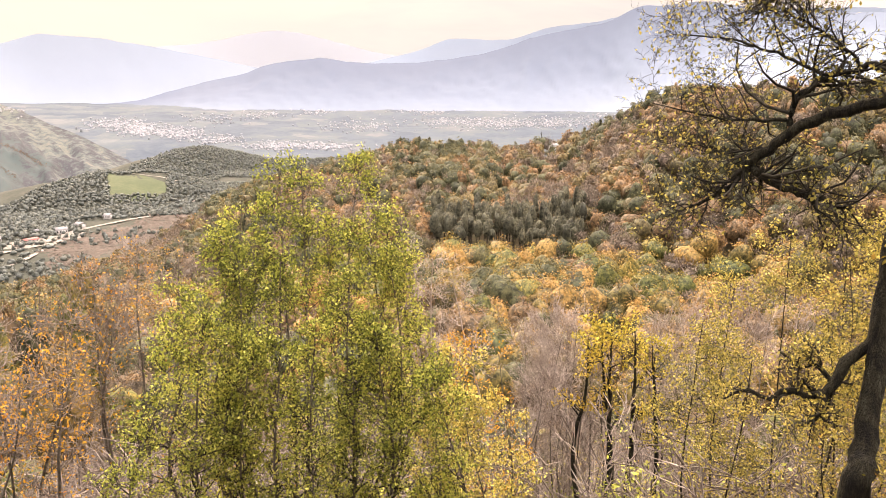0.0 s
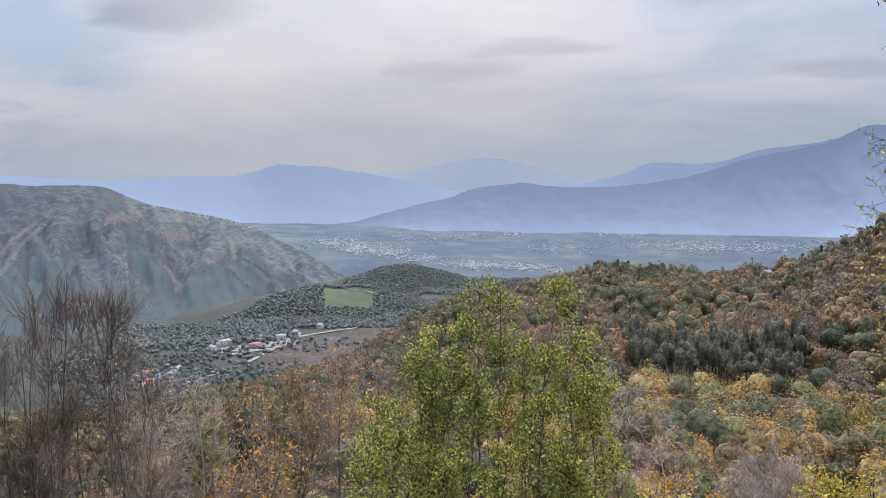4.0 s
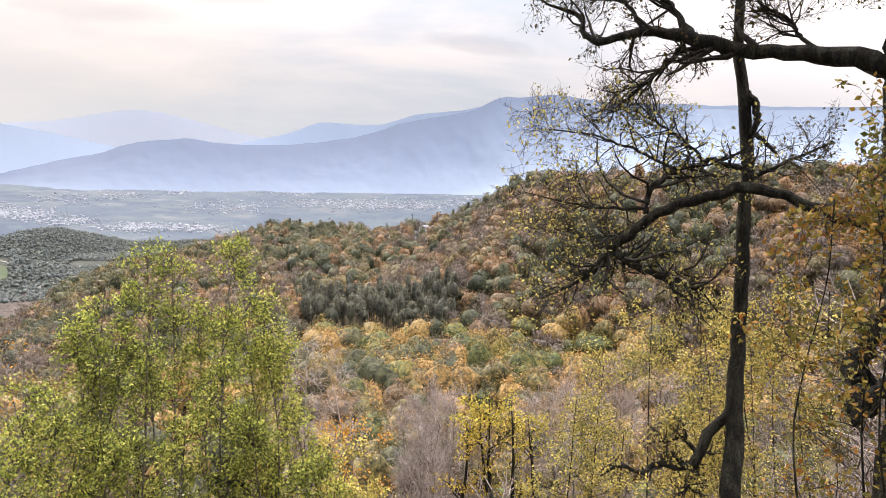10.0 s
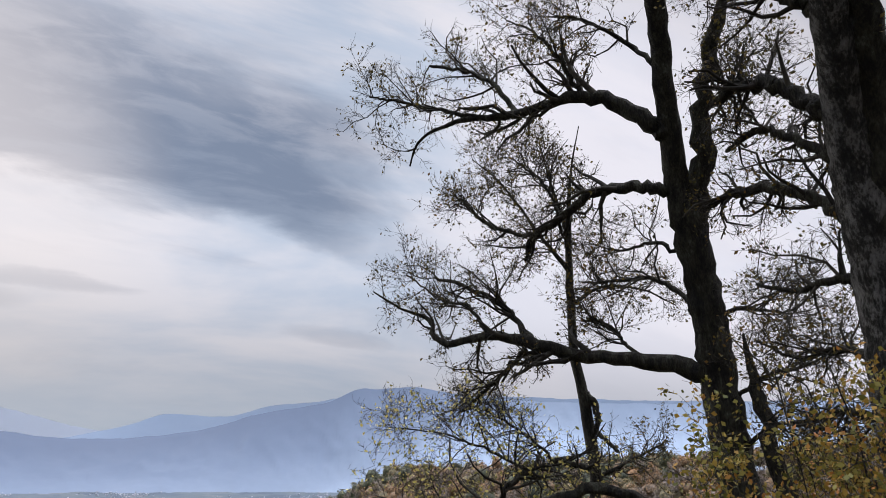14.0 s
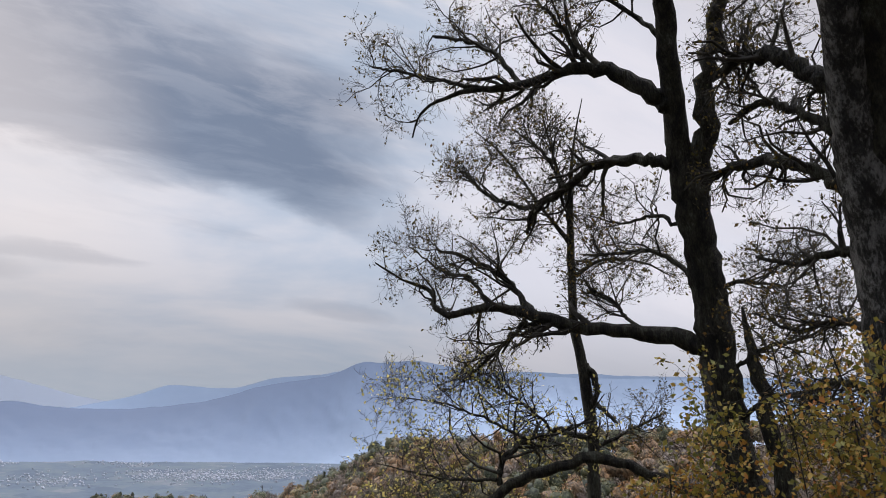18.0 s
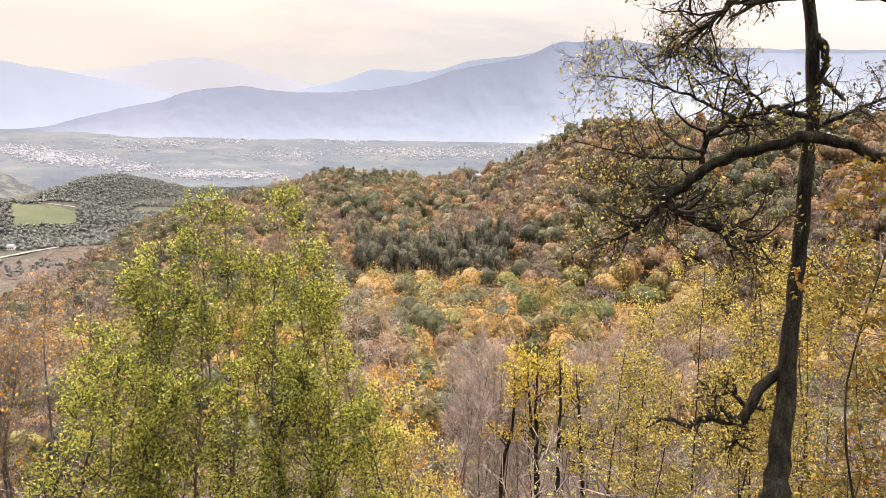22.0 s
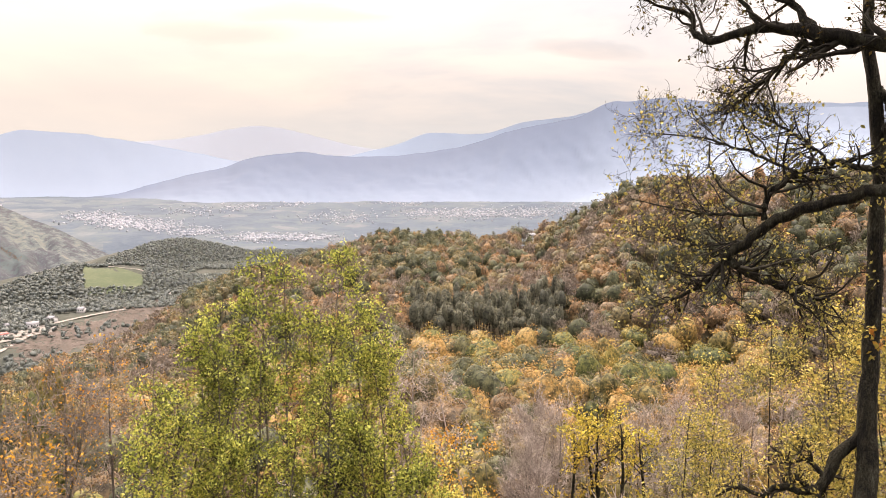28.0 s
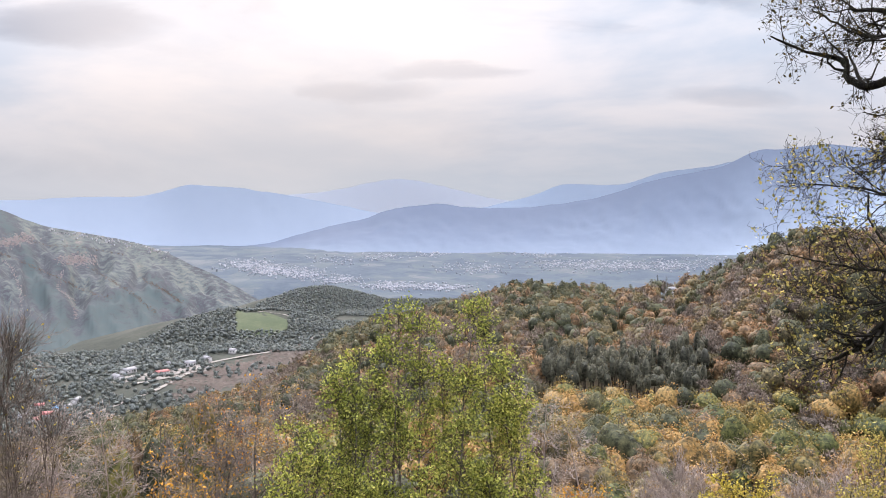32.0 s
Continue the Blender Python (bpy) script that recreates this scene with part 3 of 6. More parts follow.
# ---- mountains ----
def mountain(name, line, d_top, foot, material, label, gully=0.06, steps=26, seed=3, fine=0.25, d_foot=None, cover=None):
    """A range: its skyline as rows of azimuth and elevation, its foot at a given elevation and distance."""
    a = np.arange(line[0][0], line[-1][0] + 0.01, fine)
    el = np.interp(a, [p[0] for p in line], [p[1] for p in line])
    ker = np.hanning(9) / np.hanning(9).sum()
    el = np.convolve(np.pad(el, 4, mode="edge"), ker, "valid")
    el = el + rough(a * 10, a * 0 + seed, 14, seed, 4) * 0.10
    df = np.interp(a, [p[0] for p in d_foot], [p[1] for p in d_foot])
    if isinstance(d_top, list):
        d_top = np.interp(a, [p[0] for p in d_top], [p[1] for p in d_top])
    else:
        d_top = np.full(len(a), float(d_top))
    s = np.concatenate([np.linspace(0, 1, steps), [1.0, 1.06]])[:, None]
    d = df + (d_top - df) * s
    z_top, z_foot = d_top * np.tan(np.radians(el)), df * np.tan(np.radians(foot))
    rise = np.where(s <= 1, (0.75 * s + 0.25 * s * s), 0.9)
    z = z_foot + (z_top - z_foot) * rise
    x, y = d * np.sin(np.radians(a)), d * np.cos(np.radians(a))
    slope = np.abs(z_top - z_foot) * gully
    ridges = np.abs(rough(a[None] * 14 + s * 70, s * 60 - a[None] * 9, 40, seed + 7, 4)) * -2.4 + 0.45
    fine_spurs = np.abs(rough(a[None] * 30 + s * 90, s * 50 - a[None] * 12, 30, seed + 13, 4)) * -2.4 + 0.45
    z = z + slope * (ridges + 0.35 * fine_spurs) * np.sin(np.pi * np.clip(s, 0, 1)) * 1.6
    i = np.arange(x.size).reshape(x.shape)
    f = np.stack([i[:-1, :-1], i[:-1, 1:], i[1:, 1:], i[1:, :-1]], -1)
    f = np.concatenate([f[:steps - 1], f[steps:]]).reshape(-1, 4)
    ob = tagged(sheet(name, np.stack([x, y, z], -1).reshape(-1, 3), f, material, None, True), label, "mountain", kind="structure")
    # ground cover on the left mountain, painted haze on the middle one
    if cover:
        attr = ob.data.attributes.new("cover", "FLOAT", "POINT")
        attr.data.foreach_set("value", cover(np.broadcast_to(a, x.shape), np.broadcast_to(s, x.shape), seed).astype(np.float32).ravel())
    return a, df, d_top, s[:steps, 0], z[:steps]


def left_cover(a, s, seed):
    """0: scrub low down, 0.45: dark moor on the dome, 0.7: rough grass on the flank, 1: bare earth."""
    n = rough(a * 8, s * 60, 16, seed, 4)
    lie = a - 5.0 * (1 - s)
    dome = np.clip((-33.2 - lie + n * 0.8) / 0.8, 0, 1) * np.clip((s - 0.18) * 4 + n * 1.6, 0, 1) * np.clip((lie + 47) / 3 + n, 0, 1)
    flank = np.clip((lie + 33.0 - n) / 1.0, 0, 1) * np.clip((s - 0.15) * 2.4 + n * 1.2, 0, 1)
    spur = rough(a * 26 + s * 70, s * 20 - a * 2, 12, seed + 3, 4)
    bare = np.clip((rough(a * 10, s * 80, 14, seed + 9, 3) - 0.16) * 5, 0, 1) * np.clip((s - 0.55) * 5, 0, 1)
    return np.clip(0.10 + n * 0.15 + dome * 0.36 + flank * (0.46 + spur * 0.22 + bare * 0.16), 0, 1)


def base_haze(a, s, seed):
    # haze painted by colour: paler at the foot and towards the right
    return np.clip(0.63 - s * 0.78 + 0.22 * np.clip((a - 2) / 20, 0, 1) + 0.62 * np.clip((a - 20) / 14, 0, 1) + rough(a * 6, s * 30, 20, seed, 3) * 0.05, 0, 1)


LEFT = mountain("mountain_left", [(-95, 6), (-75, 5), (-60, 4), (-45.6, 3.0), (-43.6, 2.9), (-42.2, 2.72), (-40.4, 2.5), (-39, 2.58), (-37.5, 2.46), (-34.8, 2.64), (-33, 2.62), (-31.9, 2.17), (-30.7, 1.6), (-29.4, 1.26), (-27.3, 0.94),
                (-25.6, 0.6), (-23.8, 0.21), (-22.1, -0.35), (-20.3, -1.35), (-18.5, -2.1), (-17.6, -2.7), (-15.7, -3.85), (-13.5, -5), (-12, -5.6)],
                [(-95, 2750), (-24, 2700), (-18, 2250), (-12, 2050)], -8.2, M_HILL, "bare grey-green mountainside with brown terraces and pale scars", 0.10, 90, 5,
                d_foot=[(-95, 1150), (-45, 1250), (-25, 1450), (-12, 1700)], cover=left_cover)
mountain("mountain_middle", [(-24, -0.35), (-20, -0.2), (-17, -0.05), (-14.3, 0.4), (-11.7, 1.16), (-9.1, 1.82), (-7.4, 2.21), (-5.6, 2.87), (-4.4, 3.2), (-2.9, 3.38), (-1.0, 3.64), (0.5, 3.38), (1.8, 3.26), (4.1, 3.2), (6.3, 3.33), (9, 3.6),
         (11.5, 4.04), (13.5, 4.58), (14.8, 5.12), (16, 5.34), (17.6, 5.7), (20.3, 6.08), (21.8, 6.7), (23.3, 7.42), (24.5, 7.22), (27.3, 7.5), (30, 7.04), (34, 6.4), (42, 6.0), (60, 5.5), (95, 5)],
         4350, -0.7, M_BLUE, "hazy violet-grey mountain beyond the town", 0.02, 40, 11, d_foot=[(-24, 3600), (95, 3600)], cover=base_haze)
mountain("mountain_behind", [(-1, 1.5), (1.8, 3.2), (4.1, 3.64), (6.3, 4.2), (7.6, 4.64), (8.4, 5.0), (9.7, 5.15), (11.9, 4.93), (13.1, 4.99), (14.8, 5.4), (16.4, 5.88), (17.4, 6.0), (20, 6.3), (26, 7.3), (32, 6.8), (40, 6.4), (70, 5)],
         4600, 0.5, M_BLUER, "mountain hazed pale blue behind the nearer range", 0.008, 14, 17, d_foot=[(-1, 4420), (70, 4420)])
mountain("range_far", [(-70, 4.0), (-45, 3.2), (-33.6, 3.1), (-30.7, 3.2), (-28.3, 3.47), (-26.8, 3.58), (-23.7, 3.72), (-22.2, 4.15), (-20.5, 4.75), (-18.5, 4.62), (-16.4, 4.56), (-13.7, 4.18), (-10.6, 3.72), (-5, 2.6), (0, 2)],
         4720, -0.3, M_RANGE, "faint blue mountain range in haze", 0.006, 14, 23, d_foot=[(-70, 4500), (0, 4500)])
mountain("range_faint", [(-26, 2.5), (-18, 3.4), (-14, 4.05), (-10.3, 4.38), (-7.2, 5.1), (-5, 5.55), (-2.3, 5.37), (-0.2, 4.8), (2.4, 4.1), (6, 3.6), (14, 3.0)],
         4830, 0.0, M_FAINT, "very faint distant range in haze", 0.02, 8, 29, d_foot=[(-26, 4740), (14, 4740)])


# ---- trees ----
def bough(rows, lo=0.0):
    """Rows of azimuth, elevation, distance, radius as points in the world."""
    return [(*at(a, e, d), r) for a, e, d, r in rows]


def limb_mesh(name, rows, parent, material, k=16, sides=8, seed=1, gnarl=0.05, sway=0.28):
    rng = np.random.default_rng(seed)
    P, R = smooth_path(rows, k)
    P = P + np.concatenate([[[0, 0, 0]], rng.standard_normal((k - 2, 3)), [[0, 0, 0]]]) * R[:, None] * sway
    v, f = tubes(P[None], R[None], sides, gnarl, rng)
    sheet(name, v, f, material, parent, True)
    return P, R


def twiggery(P, R, rng, counts, lengths, spans=((0.2, 1.0), (0.2, 1.0), (0.2, 1.0)), wander=0.4, lift=0.08, angle=(30, 75), least=0.003, shrink=0.5, thin=0.6):
    """Branches on branches; returns all the levels."""
    out = []
    for lvl, (n, L) in enumerate(zip(counts, lengths)):
        P, R = grow(P, R, n, L, rng, spans[min(lvl, 2)], angle, wander, lift, 5 if lvl == 0 else 4 if lvl == 1 else 3, thin, least, shrink if lvl == 0 else 0.5)
        out.append((P, R))
    return out


def spray(parent, levels, twig_material, leaf_material, leaf, n_leaf, rng, leaf_name="foliage", twig_name="twig_mass", droop=0.3, wide=0.5, scatter=0.04):
    bits = [tubes(P, R, 5 if i == 0 else 3) for i, (P, R) in enumerate(levels)]
    tagged(sheet(twig_name, *joined(bits), twig_material, parent), kind="stuff")
    if n_leaf:
        sheet(leaf_name, *leaves(levels[-1][0], n_leaf, leaf, rng, (0.15, 1.0), scatter, droop, wide), leaf_material, parent)


def resampled(list_of_rows, k=12):
    q = [smooth_path(r, k) for r in list_of_rows]
    return np.stack([p for p, _ in q]), np.stack([r for _, r in q])


def ground_at(az, d):
    x, y = d * math.sin(radians(az)), d * math.cos(radians(az))
    return np.array((x, y, float(height(np.array([x]), np.array([y]))[0])))


# the old oak on the slope beside the viewpoint
rng = np.random.default_rng(11)
oak_foot = ground_at(53.2, 11.5)
oak = thing("oak_tree", (0, 0, 0), "old dark oak with mossy crooked limbs and few yellowing leaves", "tree")
limb_mesh("trunk", [(*(oak_foot - (0, 0, 0.4)), 0.56)] + bough([(53.0, -12.5, 11.5, 0.40), (52.6, -9.5, 11.5, 0.36), (52.1, -5.2, 11.5, 0.33), (51.6, -0.5, 11.5, 0.30), (51.15, 3.9, 11.5, 0.275), (50.9, 10.2, 11.5, 0.258),
    (50.75, 14.4, 11.5, 0.252), (50.15, 20.0, 11.5, 0.25), (49.65, 23.5, 11.5, 0.19), (49.5, 30.0, 11.5, 0.152), (49.65, 36.1, 11.5, 0.145), (50.0, 42.1, 11.5, 0.14), (50.4, 48.4, 11.5, 0.115), (50.7, 54.2, 11.5, 0.08)]), oak, M_BARK, 90, 18, 2, 0.06, 0.07)
OAK_LIMBS = [
    [(50.6, 18.5, 11.5, 0.2), (51.2, 22.0, 11.5, 0.19), (52.2, 27.1, 11.5, 0.155), (53.6, 32.1, 11.5, 0.128), (55.6, 36.5, 11.5, 0.091), (57.4, 41.0, 11.5, 0.055), (58.6, 46.0, 11.6, 0.025), (59.2, 50.5, 11.7, 0.008)],
    [(50.6, 8.3, 11.5, 0.22), (49.0, 8.7, 11.5, 0.201), (44.9, 9.7, 11.7, 0.158), (40.6, 10.3, 11.9, 0.142), (37.1, 11.3, 12.2, 0.135), (33.9, 12.0, 12.4, 0.099), (30.6, 11.3, 12.6, 0.08), (29.1, 11.9, 12.8, 0.061), (28.8, 13.2, 13.1, 0.052), (26.4, 14.1, 13.3, 0.032), (24.1, 15.4, 13.5, 0.021)]]
OAK_LIMBS += [
    [(50.0, 22.3, 11.5, 0.14), (48.4, 22.6, 11.5, 0.128), (45.4, 23.0, 11.8, 0.113), (42.7, 22.7, 12.1, 0.106), (40.2, 21.2, 12.4, 0.089), (37.8, 19.8, 12.7, 0.071), (36.8, 17.8, 13.0, 0.041)],
    [(49.6, 26.6, 11.5, 0.2), (48.5, 27.6, 11.5, 0.192), (45.4, 29.4, 11.8, 0.159), (42.7, 30.4, 12.0, 0.134), (39.2, 30.0, 12.2, 0.107), (36.3, 29.4, 12.5, 0.099), (33.3, 29.3, 12.8, 0.081), (30.3, 28.8, 13.0, 0.052), (27.8, 27.5, 13.2, 0.032), (27.0, 25.5, 13.5, 0.021)]]
OAK_LIMBS += [
    [(51.3, -3.0, 11.5, 0.14), (50.0, -2.7, 11.5, 0.128), (47.2, -1.6, 11.6, 0.111), (44.3, -0.4, 11.7, 0.112), (41.4, 0.3, 11.8, 0.123), (38.0, -0.5, 12.0, 0.114), (34.9, -1.9, 12.1, 0.115), (33.1, -3.4, 12.2, 0.107), (31.6, -4.5, 12.3, 0.088), (30.8, -6.1, 12.3, 0.059), (28.8, -7.5, 12.3, 0.039), (26.3, -8.7, 12.3, 0.02)]]
OAK_STEMS = [
    [(54.6, -14.2, 11.2, 0.220), (54.6, -7.5, 11.2, 0.170), (54.3, -1.3, 11.2, 0.130), (53.9, 4.2, 11.2, 0.110), (53.5, 7.0, 11.2, 0.090), (53.2, 9.4, 11.2, 0.050), (53.1, 11.2, 11.2, 0.020)],
    [(49.5, -14.9, 11.6, 0.220), (49.0, -12.5, 11.6, 0.170), (49.7, -10.2, 11.6, 0.120), (51.0, -7.3, 11.6, 0.060)],
    [(53.7, -12.5, 11.0, 0.110), (54.9, -10.8, 11.0, 0.110), (56.0, -11.1, 11.0, 0.100), (57.6, -10.6, 11.0, 0.080)],
    [(53.0, -11.0, 11.0, 0.110), (51.6, -12.3, 11.0, 0.110), (50.3, -13.9, 11.0, 0.100), (48.9, -15.8, 11.0, 0.080)]]
OAK_SIDE = [
    [(37.3, 11.3, 12.2, 0.089), (35.5, 13.6, 12.8, 0.061), (33.0, 15.4, 13.0, 0.052), (29.2, 16.6, 13.3, 0.032)],
    [(36.6, 10.8, 12.3, 0.06), (34.5, 8.8, 12.7, 0.051), (32.4, 6.8, 13.0, 0.041), (31.1, 5.9, 13.2, 0.021)],
    [(45.6, 9.8, 11.7, 0.048), (44.4, 11.0, 12.1, 0.038), (43.4, 12.3, 12.2, 0.039), (41.7, 13.1, 12.3, 0.029)],
    [(38.1, 19.8, 12.6, 0.06), (35.5, 20.1, 12.8, 0.051), (33.1, 21.3, 13.1, 0.042), (31.7, 22.7, 13.3, 0.021)],
    [(36.5, 29.5, 12.5, 0.071), (34.6, 31.8, 13.0, 0.052), (31.8, 32.9, 13.3, 0.042), (28.7, 33.3, 13.5, 0.032)]]
OAK_SIDE += [
    [(33.3, 29.3, 12.8, 0.052), (29.3, 30.0, 13.2, 0.042), (25.2, 30.6, 13.4, 0.032), (23.2, 30.8, 13.6, 0.022)],
    [(50.0, 13.6, 11.5, 0.06), (47.1, 15.8, 11.9, 0.047), (44.5, 15.8, 12.1, 0.039), (41.4, 15.9, 12.4, 0.02)],
    [(50.0, 36.5, 11.5, 0.09), (47.0, 38.5, 11.9, 0.06), (44.0, 40.0, 12.3, 0.04), (40.5, 40.5, 12.6, 0.02)],
    [(50.2, 44.0, 11.5, 0.08), (47.0, 46.5, 11.9, 0.05), (43.5, 47.0, 12.3, 0.03)],
    [(49.5, 31.5, 11.5, 0.06), (46.5, 34.0, 12.0, 0.045), (43.0, 36.0, 12.3, 0.03), (40.0, 36.5, 12.6, 0.015)],
    [(49.9, 40.0, 11.5, 0.06), (52.5, 42.0, 11.6, 0.04), (55.0, 44.5, 11.8, 0.02)]]
OAK_SIDE += [
    [(42.5, 30.4, 12.0, 0.06), (41.0, 33.0, 12.3, 0.045), (38.5, 35.5, 12.6, 0.03), (36.0, 36.5, 12.8, 0.015)],
    [(40.0, 21.2, 12.4, 0.05), (38.5, 24.0, 12.7, 0.035), (36.0, 26.0, 13.0, 0.02)],
    [(33.5, 12.0, 12.4, 0.05), (32.0, 14.2, 12.8, 0.04), (29.5, 15.0, 13.1, 0.03), (26.8, 16.8, 13.4, 0.015)],
    [(50.2, 17.0, 11.5, 0.05), (47.5, 18.5, 11.9, 0.04), (44.5, 18.2, 12.3, 0.025), (42.0, 19.0, 12.6, 0.012)],
    [(50.8, 12.0, 11.5, 0.05), (53.0, 13.0, 11.4, 0.04), (56.0, 12.5, 11.4, 0.025), (58.5, 13.5, 11.5, 0.012)],
    [(52.4, 28.0, 11.5, 0.05), (54.5, 29.0, 11.7, 0.035), (57.0, 31.5, 11.8, 0.02)],
    [(51.3, 6.0, 11.5, 0.05), (54.0, 8.0, 11.3, 0.04), (57.0, 8.6, 11.0, 0.028), (59.6, 10.0, 10.8, 0.014)],
    [(51.6, 2.6, 11.5, 0.05), (54.0, 4.4, 11.1, 0.038), (57.0, 5.0, 10.8, 0.024), (60.0, 6.4, 10.6, 0.012)]]
MOSS_SIDE = [
    [(31.9, -4.8, 12.3, 0.078), (33.2, -5.7, 12.3, 0.078), (35.2, -6.6, 12.3, 0.068), (37.1, -7.0, 12.3, 0.059), (38.7, -7.4, 12.3, 0.039)],
    [(34.3, -1.8, 12.2, 0.068), (34.5, 0.1, 12.3, 0.068), (36.5, 1.6, 12.4, 0.059), (38.9, 2.3, 12.5, 0.06), (41.0, 1.7, 12.0, 0.06)],
    [(34.0, -1.4, 12.2, 0.04), (30.9, -1.4, 12.5, 0.03), (28.1, -1.0, 12.5, 0.02), (24.7, -0.2, 12.5, 0.01)],
    [(36.5, 1.6, 12.4, 0.04), (33.0, 3.2, 12.6, 0.03), (29.5, 4.4, 12.9, 0.02), (25.6, 4.8, 13.1, 0.01)],
    [(38.5, 2.2, 12.5, 0.04), (36.0, 4.4, 12.8, 0.03), (33.0, 6.2, 13.0, 0.02)]]
MOSS_SIDE += [
    [(33.0, -3.4, 12.2, 0.04), (30.0, -3.6, 12.6, 0.03), (26.5, -3.0, 12.8, 0.015)]]
for i, rows in enumerate(OAK_LIMBS):
    limb_mesh("limb", [(x, y, z, w * (0.72 if i in (3, 4) else 0.76 if i in (1, 2) else 0.9)) for x, y, z, w in bough(rows)], oak, M_BARK, 40, 9, 20 + i, 0.13, 0.22)
for i, rows in enumerate(OAK_STEMS):
    limb_mesh("dead_stem", bough(rows), oak, M_BARK, 20, 9, 60 + i, 0.08)
for i, rows in enumerate(OAK_SIDE + MOSS_SIDE):
    limb_mesh("bough", [(x, y, z, w * 0.8) for x, y, z, w in bough(rows)], oak, M_BARK, 22, 6, 40 + i, 0.12, 0.5)
P, R = resampled([bough(r) for r in OAK_LIMBS[1:4] + OAK_SIDE], 16)
levels = twiggery(P, R, rng, (15, 7, 5), (1.45, 0.7, 0.32), ((0.25, 1.0), (0.15, 1.0), (0.15, 1.0)), 0.36, 0.12, (25, 70), thin=0.42, least=0.0036)
spray(oak, levels, M_DARKTWIG, L_OAKDARK, 0.066, 0.7, rng, wide=0.6)
P, R = resampled([bough(r) for r in MOSS_SIDE + [OAK_LIMBS[4][7:]]], 14)
levels = twiggery(P, R, rng, (18, 8, 5), (1.4, 0.7, 0.3), ((0.1, 1.0), (0.1, 1.0), (0.1, 1.0)), 0.4, 0.08, (30, 75), thin=0.42, least=0.0036)
spray(oak, levels, M_DARKTWIG, L_OLIVE, 0.07, 0.75, rng, wide=0.6)

# the paler oak, nearest of all
pale = thing("oak_tree", (0, 0, 0), "tall forked oak with pale lichen-patched bark", "tree")
foot = ground_at(61, 9.2)
limb_mesh("trunk", [(*(foot - (0, 0, 0.4)), 0.55)] + bough([(62.5, -6, 9.2, 0.40), (62.6, 2.7, 9.2, 0.34), (62.6, 7.1, 9.2, 0.315), (62.6, 13.4, 9.2, 0.285), (62.5, 18.5, 9.2, 0.27), (62.3, 22.5, 9.2, 0.225), (62.5, 27.5, 9.2, 0.205), (63.0, 34.5, 9.2, 0.185), (63.7, 40.9, 9.2, 0.16), (64.6, 47.5, 9.2, 0.126), (65.7, 56, 9.2, 0.08)]), pale, M_PALE, 70, 22, 3, 0.035, 0.035)
PALE_LIMBS = [
    [(62.6, 10.0, 9.2, 0.22), (62.9, 15.0, 9.2, 0.24), (63.4, 19.0, 9.2, 0.235), (64.2, 24.4, 9.3, 0.205), (65.0, 31.1, 9.3, 0.18), (66.0, 36.9, 9.3, 0.16), (68.0, 44.1, 9.3, 0.12), (69, 52, 9.3, 0.07)],
    [(61.9, 18.6, 9.2, 0.09), (60.7, 19.2, 9.5, 0.076), (58.5, 20.8, 9.9, 0.071), (56.3, 21.7, 10.4, 0.074), (53.9, 21.6, 10.8, 0.069), (51.8, 20.8, 11.0, 0.04)],
    [(61.9, 22.2, 9.2, 0.07), (60.7, 23.2, 9.3, 0.059), (58.3, 25.1, 9.7, 0.054), (56.0, 25.8, 10.1, 0.048), (53.8, 24.8, 10.5, 0.033)]]
PALE_LIMBS += [
    [(62.0, 25.7, 9.2, 0.11), (60.8, 26.5, 9.3, 0.096), (58.4, 28.6, 9.7, 0.093), (55.6, 29.2, 10.1, 0.08), (53.4, 28.5, 10.5, 0.058)],
    [(64.0, 28.6, 9.3, 0.08), (67.1, 29.9, 9.2, 0.065), (70.1, 30.6, 9.0, 0.05)],
    [(62.3, 33.0, 9.2, 0.1), (60, 34.5, 9.5, 0.08), (57, 36.5, 9.8, 0.05), (54, 37, 10.0, 0.03)],
    [(61.6, 14.0, 9.2, 0.06), (59.5, 14.5, 9.4, 0.05), (57, 14.0, 9.7, 0.035), (54.5, 14.8, 9.9, 0.02)],
    [(63.2, 41, 9.2, 0.09), (60, 43, 9.5, 0.06), (57, 44, 9.9, 0.03)],
    [(62.2, 8.0, 9.2, 0.055), (59.5, 9.6, 9.6, 0.042), (56.6, 9.2, 10.0, 0.028), (54.0, 10.6, 10.3, 0.014)],
    [(62.0, 4.0, 9.2, 0.05), (59.2, 5.4, 9.4, 0.038), (56.4, 4.6, 9.7, 0.022)]]
for i, rows in enumerate(PALE_LIMBS):
    limb_mesh("limb", bough(rows), pale, M_BARK, 30, 9, 70 + i, 0.11, 0.12 if i == 0 else 0.35)
P, R = resampled([bough(r) for r in PALE_LIMBS[1:]], 14)
levels = twiggery(P, R, rng, (18, 7, 5), (1.25, 0.6, 0.28), ((0.15, 1.0), (0.1, 1.0), (0.1, 1.0)), 0.38, 0.05, (30, 75), thin=0.42)
spray(pale, levels, M_DARKTWIG, L_OAKDARK, 0.058, 0.7, rng, wide=0.6)

# the slim tree between the oak and the view
slim = thing("slim_tree", (0, 0, 0), "slim dark-barked tree with short dead stubs", "tree")
foot = ground_at(41, 13)
